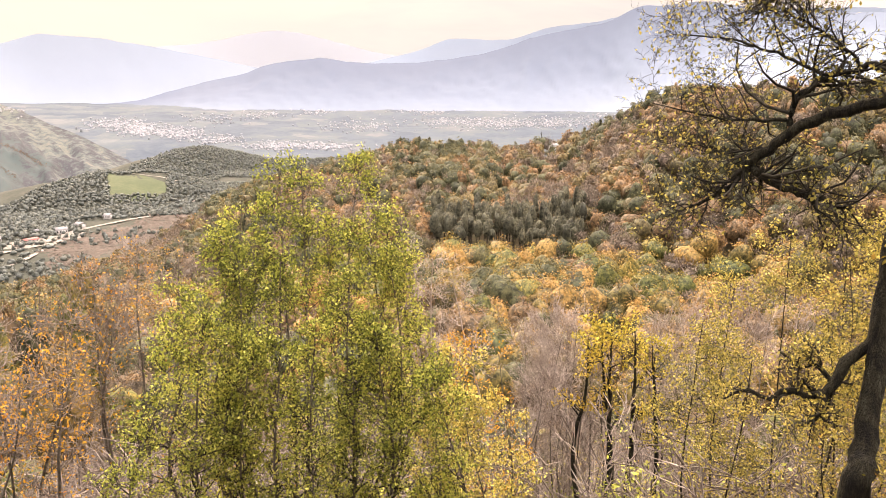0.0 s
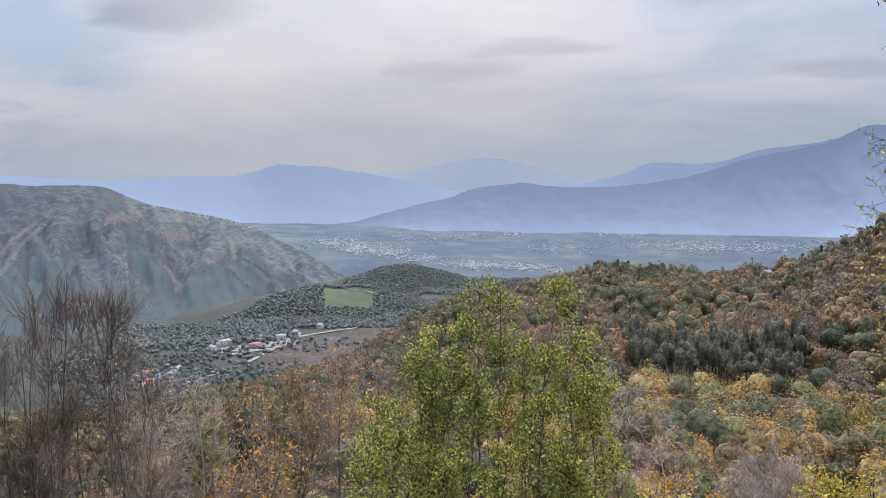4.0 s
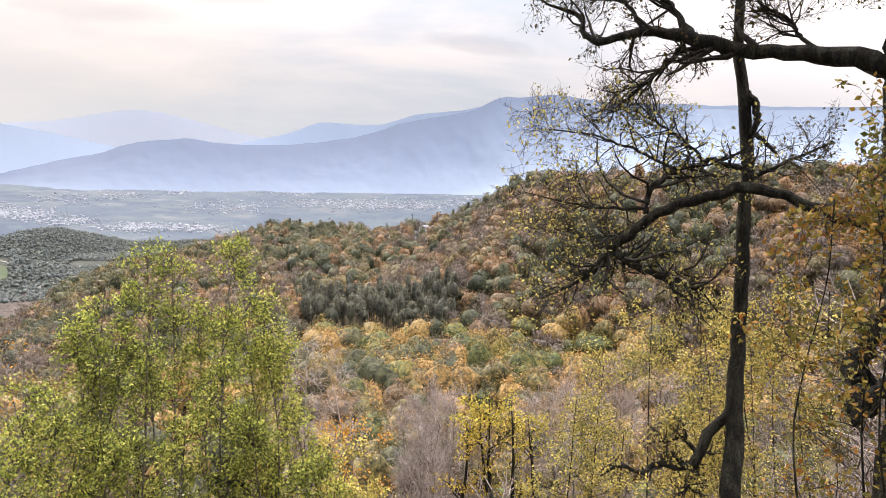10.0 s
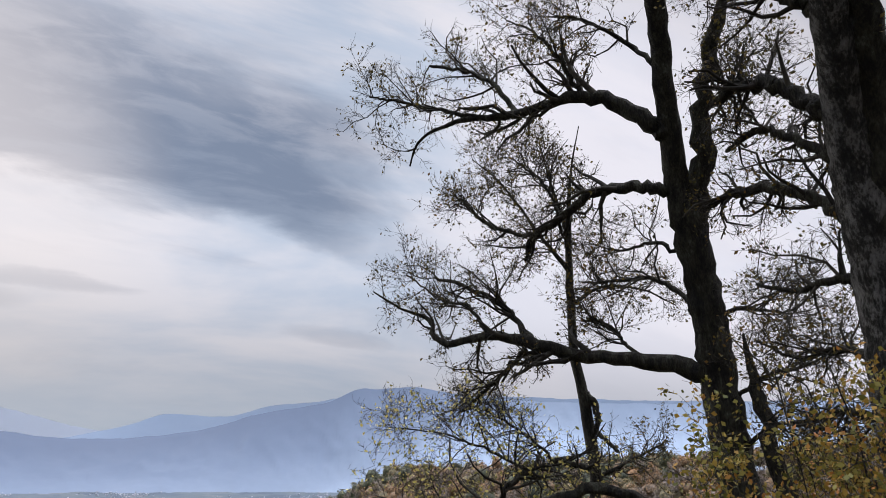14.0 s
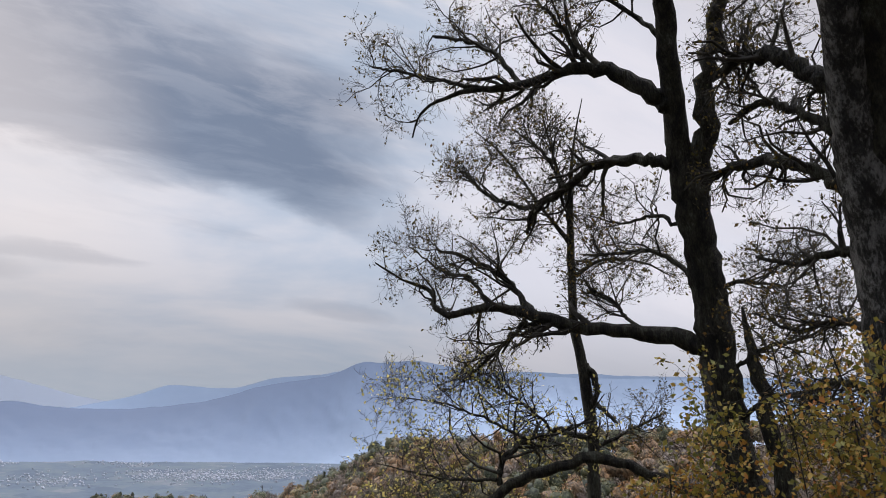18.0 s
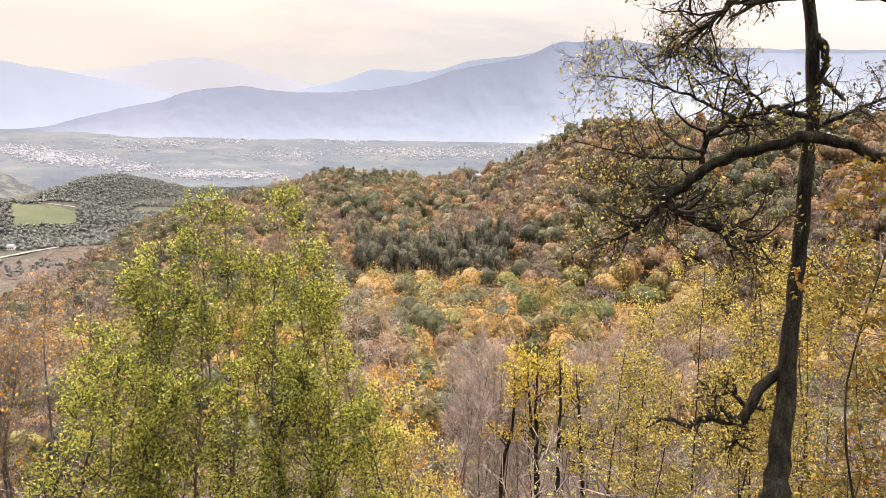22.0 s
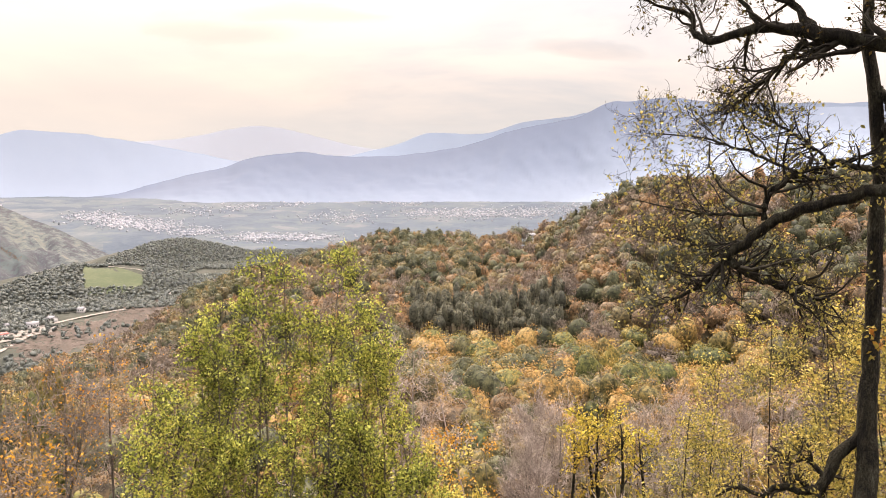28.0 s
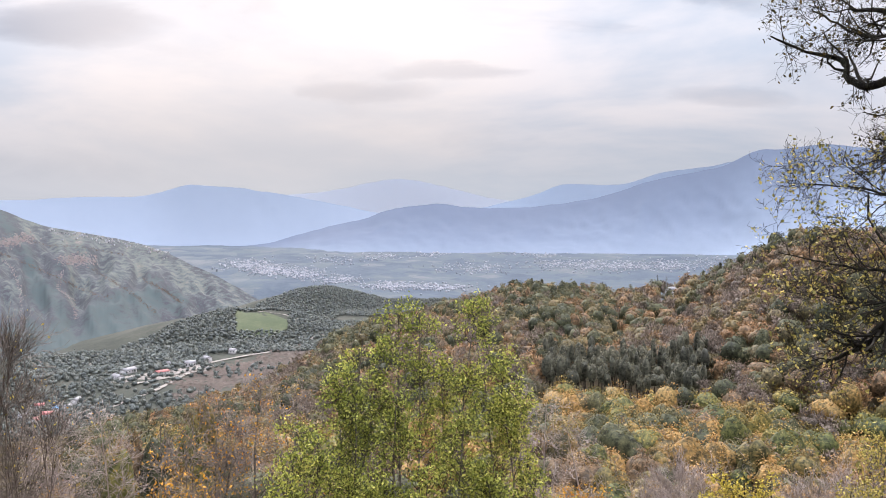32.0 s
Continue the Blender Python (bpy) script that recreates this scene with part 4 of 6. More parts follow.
limb_mesh("trunk", [(*(foot - (0, 0, 0.3)), 0.220)] + bough([(41.0, -26.8, 13.0, 0.218), (41.2, -23.8, 13.0, 0.184), (41.3, -18.9, 13.0, 0.150), (41.2, -13.0, 13.0, 0.129), (41.3, -8.3, 13.0, 0.120), (41.4, -1.2, 13.0, 0.112), (41.2, 4.5, 13.2, 0.105),
    (40.4, 10.7, 13.4, 0.086), (40.4, 15.2, 13.4, 0.074), (40.6, 20.9, 13.4, 0.052), (41.1, 24.8, 13.4, 0.022), (42.0, 28.1, 13.4, 0.008)]), slim, M_BARK, 50, 9, 4, 0.05, 0.1)
SLIM_LIMBS = [
    [(41.2, -14.5, 13.0, 0.09), (40.7, -16.6, 13.0, 0.085), (39.6, -18.0, 13.0, 0.09), (38.7, -20.2, 13.0, 0.085), (37.4, -20.7, 13.0, 0.055), (36.0, -20.6, 13.0, 0.06), (34.6, -21.5, 13.0, 0.035), (33.0, -21.0, 13.0, 0.03), (31.4, -22.0, 13.0, 0.012)],
    [(38.9, -19.6, 13.0, 0.05), (37.6, -18.6, 13.0, 0.035), (36.4, -18.9, 13.0, 0.025), (35.0, -17.9, 13.0, 0.012)],
    [(38.5, -20.4, 13.0, 0.04), (38.0, -22.2, 12.9, 0.03), (36.8, -23.0, 12.8, 0.015)],
    [(40.9, 7.2, 13.3, 0.07), (41.6, 6.6, 13.2, 0.07), (41.9, 5.4, 13.1, 0.06), (41.5, 4.2, 13.1, 0.05)]]
SLIM_LIMBS += [
    [(41.4, 4.6, 13.2, 0.045), (42.3, 3.8, 13.0, 0.04), (43.2, 2.9, 12.9, 0.03)],
    [(40.5, 16.5, 13.4, 0.05), (38, 20, 13.5, 0.03), (35, 24, 13.6, 0.02), (32.5, 26, 13.7, 0.01)],
    [(40.6, 19.5, 13.4, 0.045), (39.5, 23, 13.4, 0.03), (38.5, 27, 13.5, 0.015)],
    [(40.5, 14.2, 13.4, 0.04), (43, 15.4, 13.4, 0.03), (46, 15.0, 13.5, 0.02), (48.5, 13.6, 13.5, 0.01)],
    [(41.3, 0.8, 13.1, 0.04), (44, 2.2, 13.2, 0.03), (46.5, 3.4, 13.3, 0.015)]]
for i, rows in enumerate(SLIM_LIMBS):
    limb_mesh("limb", bough(rows), slim, M_BARK, 16, 7, 90 + i, 0.09)
P, R = resampled([bough(r) for r in SLIM_LIMBS[5:] + SLIM_LIMBS[5:7]], 12)
levels = twiggery(P, R, rng, (14, 7, 5), (1.1, 0.55, 0.25), ((0.15, 1.0), (0.1, 1.0), (0.1, 1.0)), 0.45, 0.12, (25, 70), thin=0.42)
spray(slim, levels, M_DARKTWIG, L_OAKDARK, 0.06, 0.8, rng, wide=0.6)
P, R = resampled([bough(r) for r in SLIM_LIMBS[:3]], 12)
levels = twiggery(P, R, rng, (9, 5, 4), (0.8, 0.45, 0.25), ((0.15, 1.0), (0.1, 1.0), (0.1, 1.0)), 0.45, 0.12, (35, 85))
spray(slim, levels, M_DARKTWIG, L_OLIVE, 0.07, 2, rng, "low_foliage", "low_twig_mass")


def young_tree(name, az, d, stems, leaf_material, leaf, n_leaf, label, seed, counts=(22, 6, 5), lengths=(1.1, 0.45, 0.22), bark=None, twig=None, angle=(35, 70), lift=0.12, base_r=0.07, category="tree", sink=0.3, wide=0.5, span0=0.15, least=0.003, wander=0.25, shrink=0.78, crook=1.0):
    """A tree of several slim stems: stems are rows of azimuth, elevation and distance of each top, and the lean of its foot."""
    r_ = np.random.default_rng(seed)
    ob = thing(name, (0, 0, 0), label, category)
    foot_ = ground_at(az, d)
    rows = []
    for a, e, dd, off in stems:
        top = at(a, e, dd)
        low = foot_ + np.array((off, 0.15 * off, -sink))
        mid = low * 0.5 + top * 0.5 + r_.standard_normal(3) * 0.26 * crook + np.array((off * 0.6, 0, 0))
        rows.append([(*low, base_r), (*(low * 0.75 + mid * 0.25 + r_.standard_normal(3) * 0.12), base_r * 0.85), (*mid, base_r * 0.6), (*(mid * 0.4 + top * 0.6 + r_.standard_normal(3) * 0.12), base_r * 0.35), (*top, 0.008)])
    for i_, row in enumerate(rows):
        limb_mesh("stem", row, ob, bark or M_GREYBARK, 20, 7, seed + i_, 0.05)
    P_, R_ = resampled(rows, 20)
    lv = twiggery(P_, R_, r_, counts, lengths, ((span0, 1.0), (0.15, 1.0), (0.1, 1.0)), wander, lift, angle, least, shrink)
    spray(ob, lv, twig or M_TWIG, leaf_material, leaf, n_leaf, r_, wide=wide)
    return ob


# the green tree: two upright spires over a broad skirt of leaning stems
young_tree("hornbeam_tree", -2, 12.3, [(-4.4, -5.0, 12.1, -0.45), (-2.7, -5.2, 12.2, -0.25), (2.05, -4.35, 12.1, 0.45), (-7.3, -7.4, 12.2, -0.8), (-5.9, -8.6, 11.8, -0.6), (3.5, -8.6, 12.2, 0.7), (-9.4, -10.0, 12.0, -1.1), (2.6, -10.5, 11.7, 0.5), (-0.9, -10.2, 12.5, 0.1),
    (-7.8, -12.4, 11.6, -0.9), (-12.6, -14.6, 11.9, -1.5), (4.2, -13.0, 11.9, 0.9), (-4.6, -12.6, 11.4, -0.5), (0.9, -14.5, 11.3, 0.3), (-10.6, -16.0, 11.5, -1.2), (6.4, -18.4, 11.9, 1.2), (-13.4, -19.0, 11.7, -1.6), (3.0, -18.5, 11.2, 0.6), (-6.6, -18.0, 11.2, -0.8), (-2.0, -18.5, 11.1, -0.1), (7.6, -22.0, 11.6, 1.4)],
           L_GREEN, 0.057, 5, "green-leaved young tree with several slim upright stems", 201, (46, 5, 4), (1.35, 0.46, 0.24), M_GREYBARK, M_DARKTWIG, (30, 62), 0.16, base_r=0.036, shrink=0.86, wide=0.55, crook=0.7)
young_tree("yellow_shrub", 9.8, 15.5, [(7.6, -20.6, 15.2, -0.6), (9.2, -19.6, 15.6, -0.1), (11.0, -20.8, 15.4, 0.4), (12.6, -22.4, 15.2, 0.8), (8.2, -23.5, 14.8, -0.3), (10.6, -24.5, 14.6, 0.3)], L_OLIVE, 0.07, 5,
           "bush with bright yellow-green leaves below the green tree", 215, (16, 6, 4), (1.0, 0.5, 0.25), M_GREYBARK, M_DARKTWIG, (35, 75), 0.08, 0.03, "shrub", wide=0.6)
young_tree("orange_shrub", 12.0, 19, [(9.8, -19.2, 19, -0.7), (11.6, -18.8, 19.2, -0.1), (13.2, -19.6, 19, 0.5)], L_ORANGE, 0.075, 2,
           "bush with orange and pink-brown leaves", 217, (16, 6, 4), (1.1, 0.55, 0.28), M_GREYBARK, M_BROWNTWIG, (35, 75), 0.08, 0.03, "shrub", wide=0.6)
young_tree("yellow_tree", 23.2, 22.3, [(22.4, -16.4, 22.3, -0.25), (24.2, -16.8, 22.5, 0.2), (20.6, -18.2, 22.1, -0.5), (25.6, -18.0, 21.9, 0.6), (21.6, -17.2, 22.6, -0.1)], L_YELLOW, 0.085, 2.8,
           "half-bare tree with dark stems and a bright yellow top", 221, (14, 6, 4), (1.25, 0.6, 0.3), M_BARK, M_DARKTWIG, (35, 75), base_r=0.13, span0=0.6, wide=0.6, shrink=0.6)
SHRUB_TWIGS = dict(counts=(24, 8, 6), lengths=(2.0, 1.1, 0.6), twig=M_PINKTWIG, angle=(15, 48), lift=0.18, category="shrub", least=0.0055, wander=0.32)
young_tree("bare_shrub", 20, 24, [(18.4, -18.6, 24, -0.8), (19.6, -17.6, 24, -0.2), (20.8, -17.2, 24.3, 0.3), (17.2, -20.5, 23.6, -1.2), (21.4, -18.8, 23.8, 0.7), (19.0, -18.2, 24.8, 0.0), (18.0, -22.5, 23.2, -0.6), (20.4, -21.5, 23.0, 0.3)], L_GREY, 0.05, 0,
           "leafless grey shrub with dense upright twigs", 231, base_r=0.05, **SHRUB_TWIGS)
young_tree("bare_shrub", 16.5, 27, [(15.4, -18.4, 27, -0.7), (16.6, -17.4, 27, -0.2), (17.8, -17.0, 27.3, 0.4), (18.8, -17.6, 26.8, 0.8), (16.8, -20.0, 26.4, 0.0)], L_GREY, 0.05, 0,
           "broad leafless pinkish-grey shrub", 235, base_r=0.05, **SHRUB_TWIGS)
young_tree("bare_shrub", 27.5, 25, [(26.2, -17.2, 25, -0.6), (27.4, -16.4, 25, 0.0), (28.8, -16.2, 25.3, 0.5), (30.2, -16.8, 24.6, 1.0), (27.0, -19.5, 24.4, -0.2), (29.0, -19.0, 24.2, 0.4), (25.8, -21.5, 24.0, -0.8)], L_GREY, 0.05, 0,
           "leafless pinkish-grey shrub beside the yellow tree", 236, base_r=0.05, **SHRUB_TWIGS)
young_tree("bare_shrub", 33, 27, [(31.0, -15.2, 27, -0.9), (32.6, -14.4, 27, -0.2), (34.2, -14.0, 27.3, 0.4), (36.0, -14.6, 26.8, 1.0), (33.0, -17.0, 26.4, 0.0), (30.6, -17.4, 26.2, -1.0)], L_GREY, 0.05, 0,
           "tall leafless pinkish-grey thicket", 237, base_r=0.05, **SHRUB_TWIGS)
fan = np.random.default_rng(17)
young_tree("bare_tree", -34, 16, [(a, -6.0 - ((a + 35.8) / 7.5) ** 2 * (2.6 if a < -35.8 else 9.0) - abs(fan.normal(0, 1.2)), 16 + fan.normal(0, 0.5), (a + 36.5) * 0.07) for a in np.linspace(-44.0, -29.6, 16)], L_YELLOW, 0.06, 0.05,
           "tall bare grey tree with many upright twigs and few yellow leaves", 241, (18, 8, 6), (2.3, 1.2, 0.6), M_BROWNTWIG, M_BROWNTWIG, (12, 42), 0.2, 0.036, least=0.0045, wander=0.27)
young_tree("orange_tree", -16, 21, [(-15.2, -11.0, 21, 0.2), (-12.4, -11.4, 21.3, 0.8), (-18.4, -12.4, 20.8, -0.5), (-20.8, -14.6, 20.6, -1.0), (-13.6, -13.0, 20.4, 0.5), (-17.0, -14.0, 20.2, -0.2)], L_ORANGE, 0.085, 0.42,
           "sparse tree with grey branches and orange leaves", 251, (22, 8, 5), (2.1, 1.0, 0.45), base_r=0.06, least=0.006, wander=0.4, angle=(30, 75), crook=2.2)
young_tree("rust_tree", -23.5, 15, [(-22.5, -16.6, 15, 0.2), (-25.5, -17.6, 15.3, -0.5), (-20.0, -18.4, 14.8, 0.7), (-23.8, -20.0, 14.6, 0.0)], L_ORANGE, 0.075, 1.0,
           "low tree with orange and rust leaves", 261, (20, 8, 4), (1.5, 0.7, 0.35), base_r=0.05, least=0.005, wander=0.4, crook=2.0)
young_tree("bare_tree", -28.5, 19, [(-26.6, -13.4, 19, 0.5), (-29.0, -12.6, 19.2, -0.1), (-31.2, -14.0, 18.8, -0.7), (-27.6, -16.5, 18.6, 0.2)], L_ORANGE, 0.07, 0.08,
           "bare pinkish-grey tree with crooked twigs", 265, (22, 8, 6), (2.0, 1.0, 0.5), M_PINKTWIG, M_PINKTWIG, (25, 65), 0.12, 0.05, least=0.005, wander=0.4, crook=2.0)
young_tree("beech_tree", 36, 16.5, [(38.5, -7.6, 16, 0.5), (35.0, -9.5, 16.4, 0.0), (31.5, -13.5, 16.6, -0.9), (29.4, -16.5, 16.3, -1.5), (41.5, -9.0, 16.2, 1.2), (33.2, -18.5, 15.8, -0.5), (38.0, -15.5, 15.6, 0.8)], L_OLIVE, 0.062, 7,
           "open tree with yellow-green autumn leaves", 271, (26, 8, 4), (2.3, 0.9, 0.35), M_BARK, M_DARKTWIG, (50, 90), 0.02, 0.035, wide=0.6, wander=0.35)
young_tree("autumn_sapling", 53, 7.6, [(50.5, 5.6, 7.4, -0.2), (54.9, 8.4, 7.4, 0.1), (58.5, 8.6, 7.3, 0.5), (47.0, -0.5, 7.5, -0.7), (61.5, 7.0, 7.2, 0.9), (56.0, 3.0, 7.8, 0.3), (49.0, 1.5, 7.6, -0.4), (59.5, 3.0, 7.4, 0.6)], L_SAPLING, 0.062, 3.2,
           "sapling with orange, yellow and green autumn leaves", 281, (18, 6, 4), (1.4, 0.55, 0.24), M_BARK, M_DARKTWIG, (45, 85), 0.03, 0.016, wide=0.65, wander=0.35)
young_tree("autumn_sapling", -48.0, 6.0, [(-45.6, 3.0, 6.0, 0.1), (-48.4, 5.0, 6.0, 0.0), (-51.2, 4.0, 6.1, -0.3), (-45.4, -4.0, 5.9, 0.2)], L_SAPLING, 0.055, 3,
           "sapling with orange and green leaves beside the path", 291, (12, 5, 3), (0.7, 0.35, 0.15), M_BARK, M_DARKTWIG, (45, 85), 0.03, 0.012, wide=0.6)
young_tree("beech_sapling", 43.5, 14.8, [(39.0, -11.5, 14.8, -0.8), (42.0, -9.0, 14.6, -0.3), (44.6, -7.5, 14.7, 0.2), (47.2, -7.0, 14.9, 0.9), (40.6, -17.5, 14.4, -0.4), (45.6, -15.0, 14.4, 0.5)], L_OLIVE, 0.062, 4,
           "slender sapling with yellow-green autumn leaves", 311, (20, 7, 4), (1.9, 0.8, 0.32), M_BARK, M_DARKTWIG, (55, 90), 0.0, 0.018, wide=0.65, wander=0.35)
young_tree("bare_tree", 7.5, 27, [(5.4, -11.4, 27, -0.5), (7.6, -12.2, 27.2, 0.4), (9.2, -14.0, 26.8, 1.0), (6.4, -15.0, 26.5, 0.0), (8.4, -16.5, 26.3, 0.6)], L_GOLD, 0.1, 0.15,
           "bare grey tree with crooked spreading twigs", 301, (22, 8, 5), (2.2, 1.1, 0.55), M_PINKTWIG, M_PINKTWIG, base_r=0.09, angle=(40, 85), least=0.007, wander=0.45, crook=2.0)


def domes(centre, half, lobes, shrink=0.62, rows=6, cols=8):
    """Lumpy closed hearts of the crowns, one for each place: the shaded wood and leaves inside."""
    ph = np.linspace(0.02, 2.3, rows)
    th = np.arange(cols) * 2 * np.pi / cols
    u = np.stack([np.sin(ph)[:, None] * np.cos(th), np.sin(ph)[:, None] * np.sin(th), np.cos(ph)[:, None] + 0 * th], -1).reshape(-1, 3)
    lobe = np.einsum("ni,mki->mnk", u, lobes).max(2)
    c = centre[:, None] + u * (0.70 + 0.42 * np.clip(lobe, 0, 1) ** 4)[..., None] * half[:, None] * shrink
    i = np.arange(rows * cols).reshape(rows, cols)
    f = np.stack([i[:-1], i[1:], np.roll(i[1:], -1, 1), np.roll(i[:-1], -1, 1)], -1).reshape(-1, 4)
    m = len(centre)
    return c.reshape(-1, 3), (np.arange(m)[:, None, None] * rows * cols + f).reshape(-1, 4)


def lobes_for(m, r_, k=8):
    return unit(r_.standard_normal((m, k, 3)) * (1, 1, 0.7) + (0, 0, 0.35))


def sprays(centre, half, lobes, clumps, each, r_, size=0.2, reach=(0.55, 1.05)):
    """Places of the leaves of each crown, gathered into clumps round it, and the way each faces."""
    m = len(centre)
    u = unit(r_.standard_normal((m, clumps, 3)))
    u[..., 2] = np.where(u[..., 2] < -0.5, -u[..., 2], u[..., 2])
    lobe = np.einsum("mni,mki->mnk", u, lobes).max(2)
    out = (0.70 + 0.42 * np.clip(lobe, 0, 1) ** 4) * r_.uniform(*reach, (m, clumps))
    pear = np.stack([1 - 0.28 * u[..., 2], 1 - 0.28 * u[..., 2], 1 + 0 * out], -1)
    c0 = centre[:, None] + u * out[..., None] * half[:, None] * pear
    way_ = unit(r_.standard_normal((m, clumps, each, 3)) + 0.5 * u[:, :, None] + (0, 0, 0.25))
    big = half.mean(1)[:, None] * size * r_.uniform(0.6, 1.4, (m, clumps))
    off = way_ * big[:, :, None, None] * r_.uniform(0.55, 1.1, (m, clumps, each, 1)) * (1.15, 1.15, 0.7)
    return (c0[:, :, None] + off).reshape(-1, 3), unit(way_ + (0, 0, 0.3)).reshape(-1, 3)


# ---- prototypes for the wood below ----
def wood_tree(name, tall, broad_, leaf_material, n_leaf, leaf, label, seed, bare=False, low=0.25, bark=None):
    r_ = np.random.default_rng(seed)
    ob = thing(name, (0, 0, 0), label, "tree", "trees of the near wood")
    rows = [(0, 0, -0.6, 0.028 * tall), (0.1, 0, tall * 0.3, 0.022 * tall), (0.15, 0.1, tall * 0.6, 0.014 * tall), (0.1, 0.2, tall * 0.95, 0.004 * tall)]
    P_, R_ = limb_mesh("trunk", rows, ob, bark or M_GREYBARK, 14, 6, seed)
    lv = twiggery(P_[None], R_[None], r_, (24, 6, 4) if bare else (18, 4, 2), (broad_ * 0.85, broad_ * 0.4, broad_ * 0.2), ((low, 0.97), (0.3, 1.0), (0.2, 1.0)), 0.22, 0.14, (35, 70) if not bare else (20, 50), 0.022)
    bits = [tubes(P__[:, ::st], R__[:, ::st], 3) for (P__, R__), st in zip(lv if bare else lv[:2], (2, 3, 2))]
    tagged(sheet("branchwork", *joined(bits), M_TWIG, ob), kind="stuff")
    if n_leaf:
        mid = np.array([(0.0, 0.0, tall * 0.55), (broad_ * 0.3, 0.1, tall * 0.42), (-broad_ * 0.22, broad_ * 0.24, tall * 0.46), (-broad_ * 0.1, -broad_ * 0.3, tall * 0.40)])
        half = np.array([(0.62, 0.62, 0.47), (0.45, 0.45, 0.33), (0.42, 0.42, 0.36), (0.45, 0.45, 0.31)]) * (broad_, broad_, tall) * r_.uniform(0.9, 1.1, (4, 1))
        lob = lobes_for(4, r_, 9)
        each = 26
        base, out_ = sprays(mid, half, lob, n_leaf // (4 * each), each, r_, 0.22, (0.68, 1.03))
        bv, bf = blades(base, leaf * 1.2, r_, 0.3, 0.7, out_, 0.4)
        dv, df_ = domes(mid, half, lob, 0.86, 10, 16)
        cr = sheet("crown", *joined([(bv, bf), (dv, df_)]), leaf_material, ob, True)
        # tint rises with height for turning colour and toplight; hearts darkened as shade
        turn_and_shade = np.concatenate([0.35 * (base[:, 2] / tall - 0.5), np.full(len(df_), -0.22)])
        cr.data.attributes.new("tint", "FLOAT", "FACE").data.foreach_set("value", turn_and_shade.astype(np.float32))
    return ob


PROTOS = [
    wood_tree("gold_tree", 9.0, 4.2, L_GOLD, 3600, 0.19, "rounded tree with golden-brown autumn crown", 401, low=0.12),
    wood_tree("amber_tree", 8.0, 4.6, L_AMBER, 3600, 0.19, "broad tree with amber autumn crown", 402, low=0.12),
    wood_tree("olive_tree", 7.5, 3.8, L_MOSS, 3400, 0.18, "tree with olive-green autumn crown", 403, low=0.15),
    wood_tree("dark_tree", 9.5, 4.4, L_DULL, 3600, 0.19, "dense tree with dark green-brown crown", 404, low=0.1),
    wood_tree("rust_tree", 8.5, 4.4, L_RUST, 3400, 0.19, "tree with rust-brown crown", 405, low=0.12),
    wood_tree("bare_tree", 8.5, 4.2, L_GREY, 0, 0.2, "leafless grey tree with fine upright twigs", 406, True, 0.15),
    wood_tree("bare_tree", 7.0, 4.0, L_GREY, 0, 0.2, "leafless grey tree with spreading twigs", 407, True, 0.05)]


def shrub(name, tall, leaf_material, n_leaf, leaf, label, seed, twigs=8):
    """A low bush of arching stems."""
    r_ = np.random.default_rng(seed)
    ob = thing(name, (0, 0, 0), label, "shrub", "shrubs on the slope")
    a_ = r_.uniform(0, 6.28, 14)
    lean = r_.uniform(0.15, 0.9, 14)
    foot_ = np.stack([0.3 * np.cos(a_), 0.3 * np.sin(a_), -0.3 + 0 * a_], -1)
    top_ = np.stack([lean * tall * 0.7 * np.cos(a_), lean * tall * 0.7 * np.sin(a_), tall * r_.uniform(0.6, 1.1, 14)], -1)
    u = np.linspace(0, 1, 6)[None, :, None]
    P_ = foot_[:, None] + (top_ - foot_)[:, None] * u + r_.standard_normal((14, 6, 3)) * 0.06 * tall * u
    R_ = np.linspace(0.03, 0.008, 6)[None] * np.ones((14, 1))
    lv = [(P_, R_)] + twiggery(P_, R_, r_, (twigs - 2, 4), (tall * 0.42, tall * 0.22), ((0.15, 1.0), (0.2, 1.0), (0.1, 1.0)), 0.3, 0.12, (20, 60), 0.010)
    tagged(sheet("stem_mass", *joined([tubes(a2[:, ::st], b2[:, ::st], 3) for (a2, b2), st in zip(lv, (2, 2, 3))]), M_TWIG, ob), kind="stuff")
    if n_leaf:
        sheet("foliage", *leaves(lv[-1][0], n_leaf * 2, leaf * 0.8, r_, (0.2, 1.0), 0.10), leaf_material, ob)
    return ob


SHRUBS = [
    shrub("bare_shrub", 3.4, L_GREY, 0, 0.1, "leafless grey-brown shrub on the slope", 421, 11),
    shrub("bare_shrub", 2.6, L_ORANGE, 0.2, 0.10, "twiggy shrub with few orange leaves", 422, 10),
    shrub("yellow_shrub", 2.8, L_YELLOW, 3, 0.11, "bush with yellow-green leaves", 423),
    shrub("orange_shrub", 2.4, L_ORANGE, 3, 0.10, "bush with orange and rust leaves", 424),
    shrub("green_shrub", 2.6, L_GREEN, 3, 0.10, "bush with dull green leaves", 425)]


